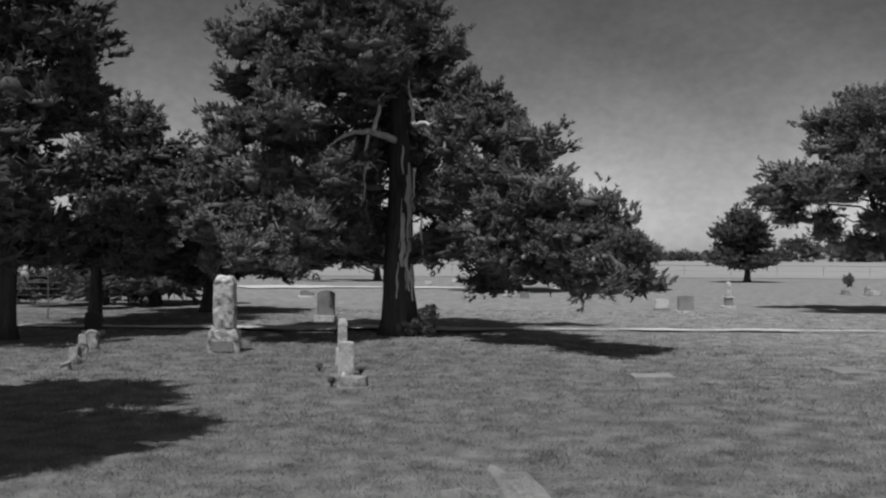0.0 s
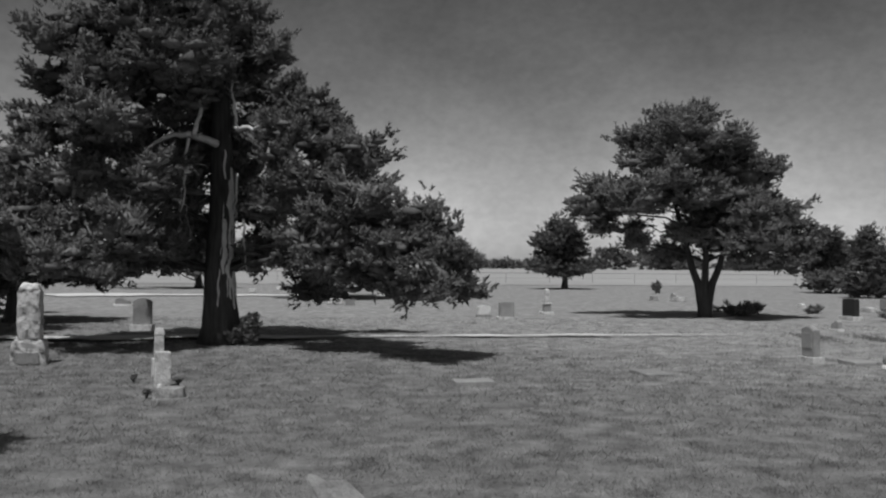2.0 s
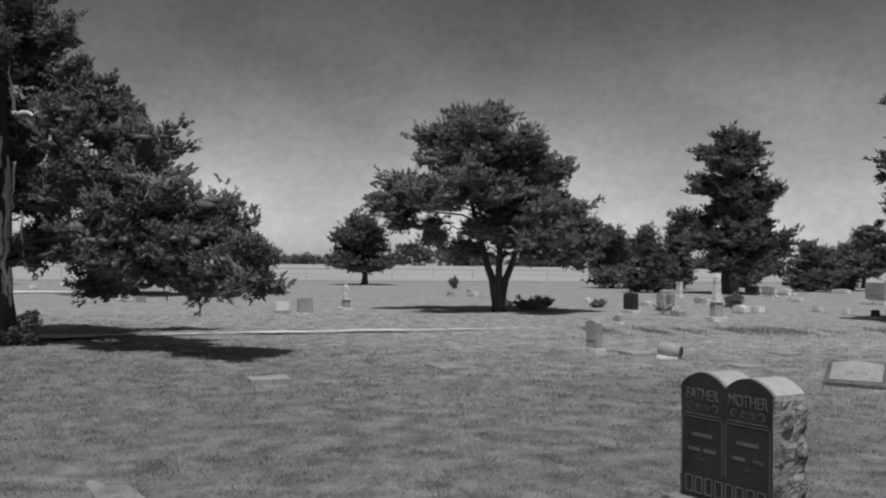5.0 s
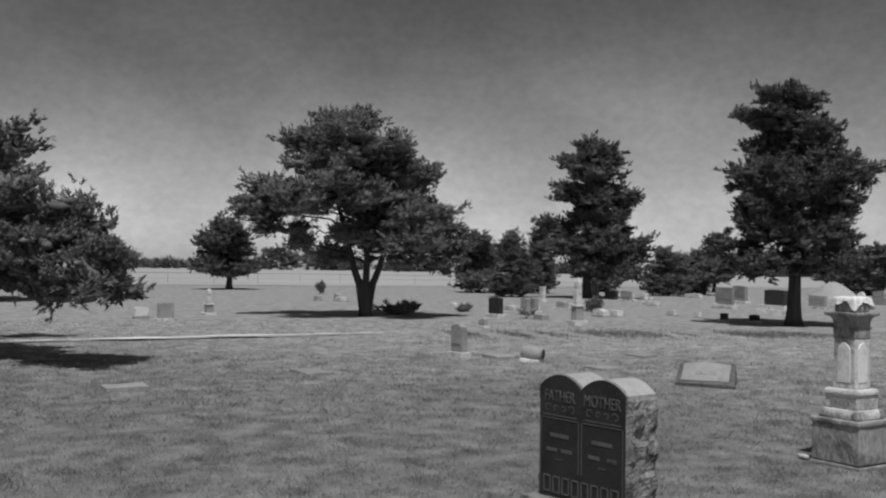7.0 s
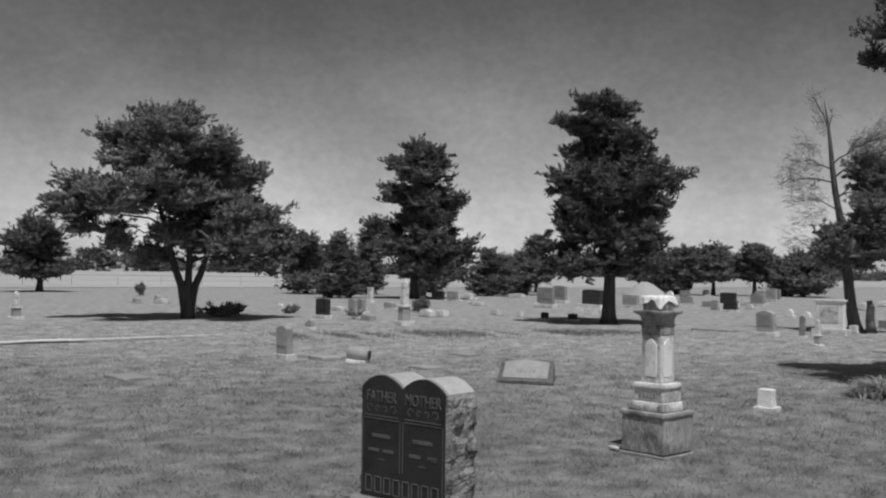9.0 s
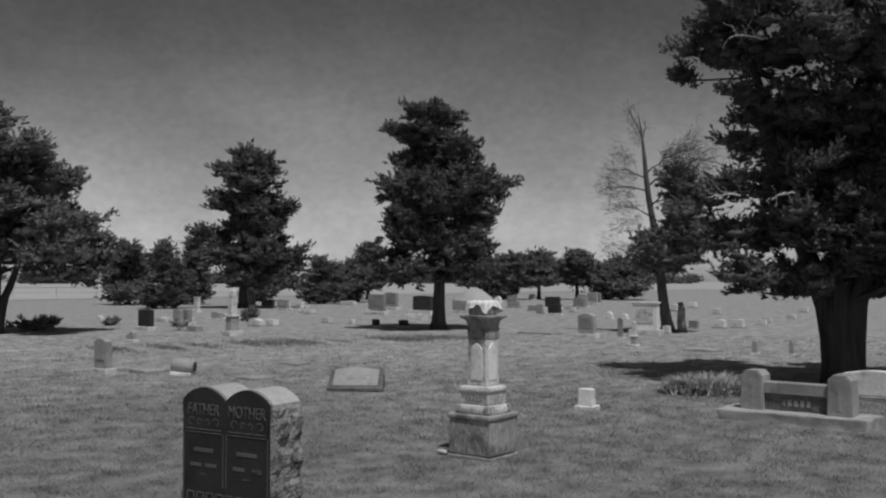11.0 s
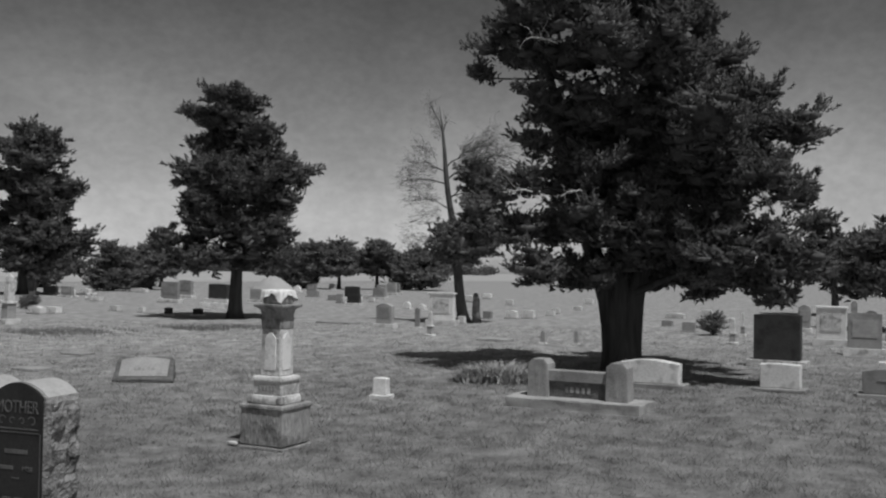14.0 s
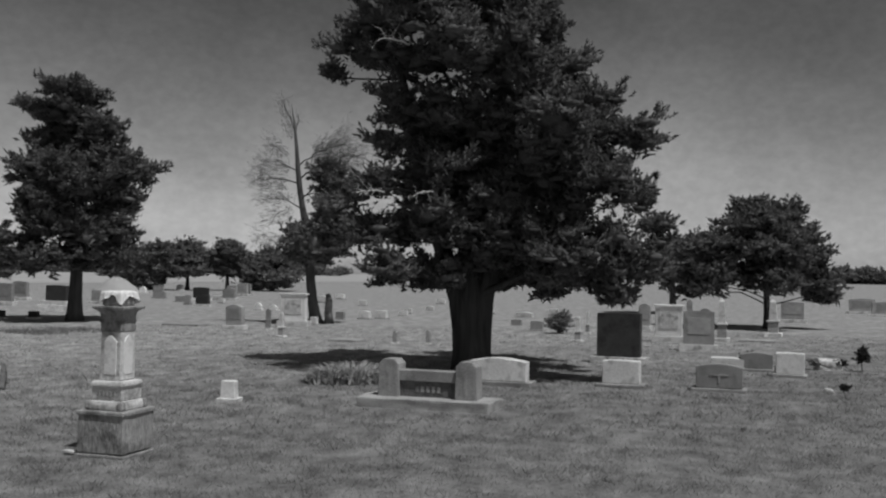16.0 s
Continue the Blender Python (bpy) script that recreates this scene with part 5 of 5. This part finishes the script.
# bark torn away in long pale strips; sunny-side brightness put into their colour
strips = [(-1.15, -0.72, 2.25, 3.3), (-0.95, -0.5, 2.6, 3.55), (-1.5, -1.2, 1.4, 2.5), (-1.05, -0.8, 0.9, 2.2), (-0.75, -0.5, 0.7, 1.9), (-1.45, -1.25, 3.3, 3.9)]
rr0 = random.Random(41)
for k in range(14):
    mid, lo, half = rr0.uniform(-1.6, -0.2), rr0.uniform(0.5, 2.4), rr0.uniform(0.03, 0.08)
    strips.append((mid - half, mid + half, lo, lo + rr0.uniform(0.3, 0.9)))
for k, (a0, a1, z0, z1) in enumerate(strips):
    n, m = 6, 14
    vv, ff = [], []
    for j in range(m + 1):
        t = j / m
        z = z0 + (z1 - z0) * t
        edge = math.sin(math.pi * (0.04 + 0.92 * t)) ** 0.4
        mid = (a0 + a1) / 2 + 0.3 * noise.noise(Vector((k, z * 3, 0)))
        half = (a1 - a0) / 2 * edge * (1 + 0.8 * noise.noise(Vector((k * 5, z * 7, 2))))
        rr = 0.38 * (1 + 0.35 * math.exp(-z / 0.34)) * (1 - (z / 7.9) ** 0.8) ** 0.75 * (1.09 + 0.002 * k)
        cx, cy = 0.03 * math.sin(z * 1.7 + 3), 0.05 * math.sin(z * 1.3 + 3)
        for i in range(n + 1):
            th = mid + half * (2 * i / n - 1)
            vv.append((cx + rr * math.cos(th), cy + rr * math.sin(th), z))
    for j in range(m):
        for i in range(n):
            q = j * (n + 1) + i
            ff.append((q, q + 1, q + n + 2, q + n + 1))
    mesh_object("stripped_wood", vv, ff, DEADWOOD, OLD, "pale bare wood where bark is gone, sunlight in its colour", smooth=True)
for i, (a, b, r, tw, bend) in enumerate((
        ((-0.1, -0.2, 4.0), (-1.42, -1.3, 3.72), 0.075, 3, 0.14), ((-0.55, -0.7, 4.1), (-0.25, -0.3, 5.2), 0.05, 1, 0.0),
        ((0.25, -0.3, 4.35), (0.9, -1.2, 4.45), 0.055, 2, -0.12), ((0.3, -0.25, 4.3), (0.15, -0.35, 5.3), 0.04, 1, 0.0),
        ((0.92, -1.1, 3.95), (0.75, -1.1, 3.2), 0.028, 5, 0.0), ((0.42, -0.5, 2.5), (0.5, -0.6, 1.4), 0.022, 5, 0.0),
        ((-0.62, -1.0, 4.0), (-0.72, -1.1, 2.6), 0.03, 7, 0.0), ((0.3, -0.4, 3.4), (0.25, -0.5, 2.5), 0.025, 3, 0.0))):
    dead_limb(OLD, "bleached dead limb", a, b, r, tw, 300 + i, bend=bend)
for i, (a, b, r, tw) in enumerate((
        ((-0.55, 0, 4.4), (-2.1, 0.2, 4.5), 0.04, 7), ((-0.6, 0, 4.8), (-1.9, -0.5, 5.1), 0.035, 6), ((-0.45, 0, 3.6), (-1.7, 0.3, 4.0), 0.03, 6),
        ((-0.8, 0, 6.2), (-1.25, 0.1, 7.15), 0.03, 4), ((-0.75, 0, 5.8), (-0.65, 0.1, 6.7), 0.025, 4), ((-0.65, 0, 5.0), (0.9, 0.2, 5.8), 0.04, 12),
        ((-0.6, 0, 4.6), (1.3, -0.3, 5.4), 0.04, 12), ((-0.3, 0, 2.4), (-1.9, 0.2, 2.7), 0.025, 6), ((-0.5, 0, 4.0), (1.2, 0.4, 4.9), 0.03, 9))):
    dead_limb(HALF_DEAD, "bare grey limb", a, b, r * 0.55, tw * 3, 330 + i, mat=GREY_BARK)
for i, (a, b, r, tw) in enumerate((((-1.0, -1.8, 5.1), (-1.45, -2.1, 5.1), 0.03, 14), ((-1.35, -1.75, 2.85), (-1.75, -2.0, 2.8), 0.03, 14), ((1.95, -1.6, 2.9), (2.2, -1.85, 2.5), 0.02, 22), ((-0.6, -1.9, 2.85), (-0.9, -2.1, 2.75), 0.02, 10))):
    dead_limb(MASSIVE, "bleached dead limb", a, b, r * 0.26, tw, 350 + i)

vv, ff = tube([(0.42, 0.0, -0.05), (0.38, 0.02, 0.35), (0.40, 0, 0.75), (0.36, 0, 0.95)], [0.16, 0.13, 0.12, 0.07], 10, 0.2, 4)
mesh_object("split_stem", vv, ff, PALE_BARK, HALF_DEAD, "pale broken-off second stem", smooth=True)

# fine dead twigs along the bare limbs, like haze
rng = np.random.default_rng(88)
hair = []
for x0, z0, x1, z1, n in ((-0.55, 4.3, -2.15, 4.55, 420), (-0.6, 4.75, -1.95, 5.05, 360), (-0.45, 3.7, -1.75, 3.3, 320), (-0.65, 5.2, -1.7, 5.75, 260), (-0.4, 2.4, -2.0, 2.65, 380), (-0.75, 5.7, -1.1, 6.6, 140), (-0.6, 5.4, 0.9, 5.95, 700), (-0.6, 5.1, 1.5, 5.55, 800), (-0.6, 4.8, 1.2, 5.2, 500), (-0.8, 6.1, -1.35, 7.2, 60), (-0.5, 4.0, -1.9, 3.95, 320), (-0.6, 4.9, 0.6, 5.6, 500)):
    t = rng.uniform(0.2, 1.0, (n, 1)) ** 0.8
    d = np.array([x1 - x0, 0.0, z1 - z0])
    p = np.array([x0, 0.0, z0]) + d * t + rng.normal(0, 1, (n, 3)) * np.array([0.08, 0.3, 0.2]) * (0.25 + t)
    a = unit(d / np.linalg.norm(d) * 0.9 + rng.normal(0, 0.45, (n, 3)))
    sd = unit(np.cross(a, rng.normal(size=(n, 3)))) * rng.uniform(0.003, 0.007, (n, 1))
    hair.append(np.stack([p - sd, p + sd, p + a * rng.uniform(0.1, 0.32, (n, 1))], axis=1))
haze = triangles("dead_brushwood", np.concatenate(hair), GREY_BARK, HALF_DEAD, "haze of fine grey dead brush")
haze["kind"] = "stuff"

# ---- fences ----
def fence(name, p0, p1, n, h, label, rows, mesh=False):
    a, b = Vector((*p0, 0)), Vector((*p1, 0))
    ob = thing(name, Matrix.Translation(a), label, "fence")
    for i in range(n + 1):
        q = (b - a) * i / n
        vv, ff = tube([(q.x, q.y, -0.1), (q.x, q.y, h * 0.5), (q.x, q.y, h)], [0.018, 0.018, 0.016], 6)
        mesh_object("post", vv, ff, METAL, ob)
    for k in range(rows):
        z = h * (k + 1) / rows - 0.03
        vv, ff = tube([(0, 0, z), tuple((b - a) * 0.5 + Vector((0, 0, z - 0.01))), tuple((b - a) + Vector((0, 0, z)))], [0.006 if k < rows - 1 else 0.018] * 3, 5)
        mesh_object("rail" if k == rows - 1 else "wire", vv, ff, METAL, ob)
    return ob


fence("wire_fence", (-19.0, 24.6), (-8.6, 24.2), 8, 1.25, "galvanised wire fence under the dark cedars", 8)
fence("field_fence", (-40, 94), (60, 94), 22, 1.0, "thin wire fence along the hay field", 2)

# ---- distance ----
rng = np.random.default_rng(5)
lob = []
for k in range(170):
    az = radians(rng.uniform(-40, 110))
    d = rng.uniform(650, 850)
    hh = rng.uniform(2.5, 6.5) * (0.5 + 0.9 * abs(noise.noise(Vector((az * 9, 0, 0)))) + 0.25)
    hh *= 2.6 if 0.345 < az < 0.405 else 1.5 if 0.25 < az < 0.55 else 1.0
    lob.append((d * math.sin(az), d * math.cos(az), hh * 0.5, rng.uniform(9, 20), 5, hh * 0.8))
ob = leafy("far_woods", foliage(lob, rng, 3.8, 4, 2.6, 1.3, 0.2, 5, 0.4, fill=4), LEAF_FAR)
lob = []
for k in range(60):
    az, d = radians(rng.uniform(90.5, 112)), rng.uniform(500, 560)
    lob.append((d * math.sin(az), d * math.cos(az), rng.uniform(1.5, 4.5), rng.uniform(6, 11), 5, rng.uniform(3.0, 4.6)))
wd2 = leafy("far_woods", foliage(lob, rng, 2.6, 4, 2.0, 1.3, 0.2, 5, 0.4, fill=6), LEAF_FAR)
tagged(wd2, "dark belt of woods beyond the far graves", "woods", kind="stuff")
tagged(ob, "low dark line of woods along the horizon", "woods", kind="stuff")

# ---- grass ----
rng = np.random.default_rng(11)
grid = np.array([[rise(-40 + 2.0 * i, -40 + 2.0 * j) for i in range(71)] for j in range(71)])
tris = []
# rings from near to far: reach, tufts, blades to a tuft, height and half width of a blade
for d0, d1, n, per, h0, h1, w0, w1 in ((4.4, 10.0, 70000, 3, 0.02, 0.055, 0.002, 0.004), (10.0, 18.0, 80000, 3, 0.025, 0.06, 0.0035, 0.006), (18.0, 30.0, 90000, 3, 0.02, 0.045, 0.005, 0.008)):
    az = np.radians(rng.uniform(-27, 98, n))
    d = np.sqrt(rng.uniform(d0 * d0, d1 * d1, n))
    px, py = d * np.sin(az), d * np.cos(az)
    keep = np.array([noise.noise(Vector((a * 1.7, b * 1.7, 3))) + 0.6 * noise.noise(Vector((a * 5.5, b * 5.5, 3))) for a, b in zip(px, py)])
    sel = (keep > rng.uniform(-1.0, 0.5, n)) & ((np.abs(py - 21.3) > 0.2 + 0.3 * keep) | (px > 12))
    px, py, keep = (np.repeat(q[sel], per) for q in (px, py, keep))
    m = len(px)
    px, py = px + rng.normal(0, 0.02, m), py + rng.normal(0, 0.02, m)
    a, b = rng.uniform(0, 6.283, m), rng.uniform(0, 6.283, m)
    ln = rng.uniform(h0, h1, m) * (1 + 0.7 * np.clip(keep, -0.5, 1))
    w = rng.uniform(w0, w1, m)
    gx, gy = (px + 40) / 2, (py + 40) / 2
    ix, iy = gx.astype(int), gy.astype(int)
    fx, fy = gx - ix, gy - iy
    lie = (grid[iy, ix] * (1 - fx) + grid[iy, ix + 1] * fx) * (1 - fy) + (grid[iy + 1, ix] * (1 - fx) + grid[iy + 1, ix + 1] * fx) * fy
    base = np.stack([px, py, lie - 0.004], 1)
    side = np.stack([-np.sin(a), np.cos(a), np.zeros(m)], 1) * w[:, None]
    bend = rng.uniform(0.3, 1.1, m)
    tip = base + np.stack([np.cos(b) * ln * bend, np.sin(b) * ln * bend, ln * 0.85], 1)
    tris.append(np.stack([base - side, base + side, tip], 1))
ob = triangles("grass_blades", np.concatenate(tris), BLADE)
tagged(ob, "short dry summer grass blades, mown", "grass", kind="stuff")

# band of taller, darker grass where the track peters out
u = rng.random(9000)
u = u[[noise.noise(Vector((q * 14, 0.5, 0))) + 0.5 * noise.noise(Vector((q * 45, 2.5, 0))) > -0.08 for q in u]]
m = len(u)
off = rng.normal(0, 0.75, m)
px, py = 12.2 + 9.6 * u + off * 0.3, 20.5 - 3.3 * u + off
a, b = rng.uniform(0, 6.283, m), rng.uniform(0, 6.283, m)
ln = rng.uniform(0.03, 0.1, m) * np.sin(np.pi * np.clip(u, 0.08, 0.92)) ** 0.5
side = np.stack([-np.sin(a), np.cos(a), np.zeros(m)], 1) * rng.uniform(0.005, 0.01, m)[:, None]
base = np.stack([px, py, np.full(m, -0.02)], 1)
tip = base + np.stack([np.cos(b) * ln * 0.5, np.sin(b) * ln * 0.5, ln + 0.04], 1)
ob = triangles("rank_grass", np.stack([base - side, base + side, tip], 1), RANK)
tagged(ob, "band of darker uncut grass across the lawn", "grass", kind="stuff")

# pale heap of spoil by the far trees
md = thing("spoil_heap", pose(MOUND[0], MOUND[1], 0), "pale rounded heap of dry earth by far trees", "mound")
bm = bmesh.new()
rings = []
for j in range(9):
    s = j / 8
    rings.append([bm.verts.new((1.75 * s * math.cos(6.2832 * i / 28) * (1 + 0.15 * noise.noise(Vector((i * 0.5, j * 0.4, 1)))), 1.7 * s * math.sin(6.2832 * i / 28), -0.05 + 1.15 * (1 - s ** 1.7) * (1 + 0.2 * noise.noise(Vector((i * 0.6, j, 5)))))) for i in range(28)])
for j in range(8):
    for i in range(28):
        bm.faces.new([rings[j][i], rings[j + 1][i], rings[j + 1][(i + 1) % 28], rings[j][(i + 1) % 28]])
bmesh.ops.remove_doubles(bm, verts=bm.verts[:], dist=0.001)
part("mound", bm, FIELD, md, smooth=True)
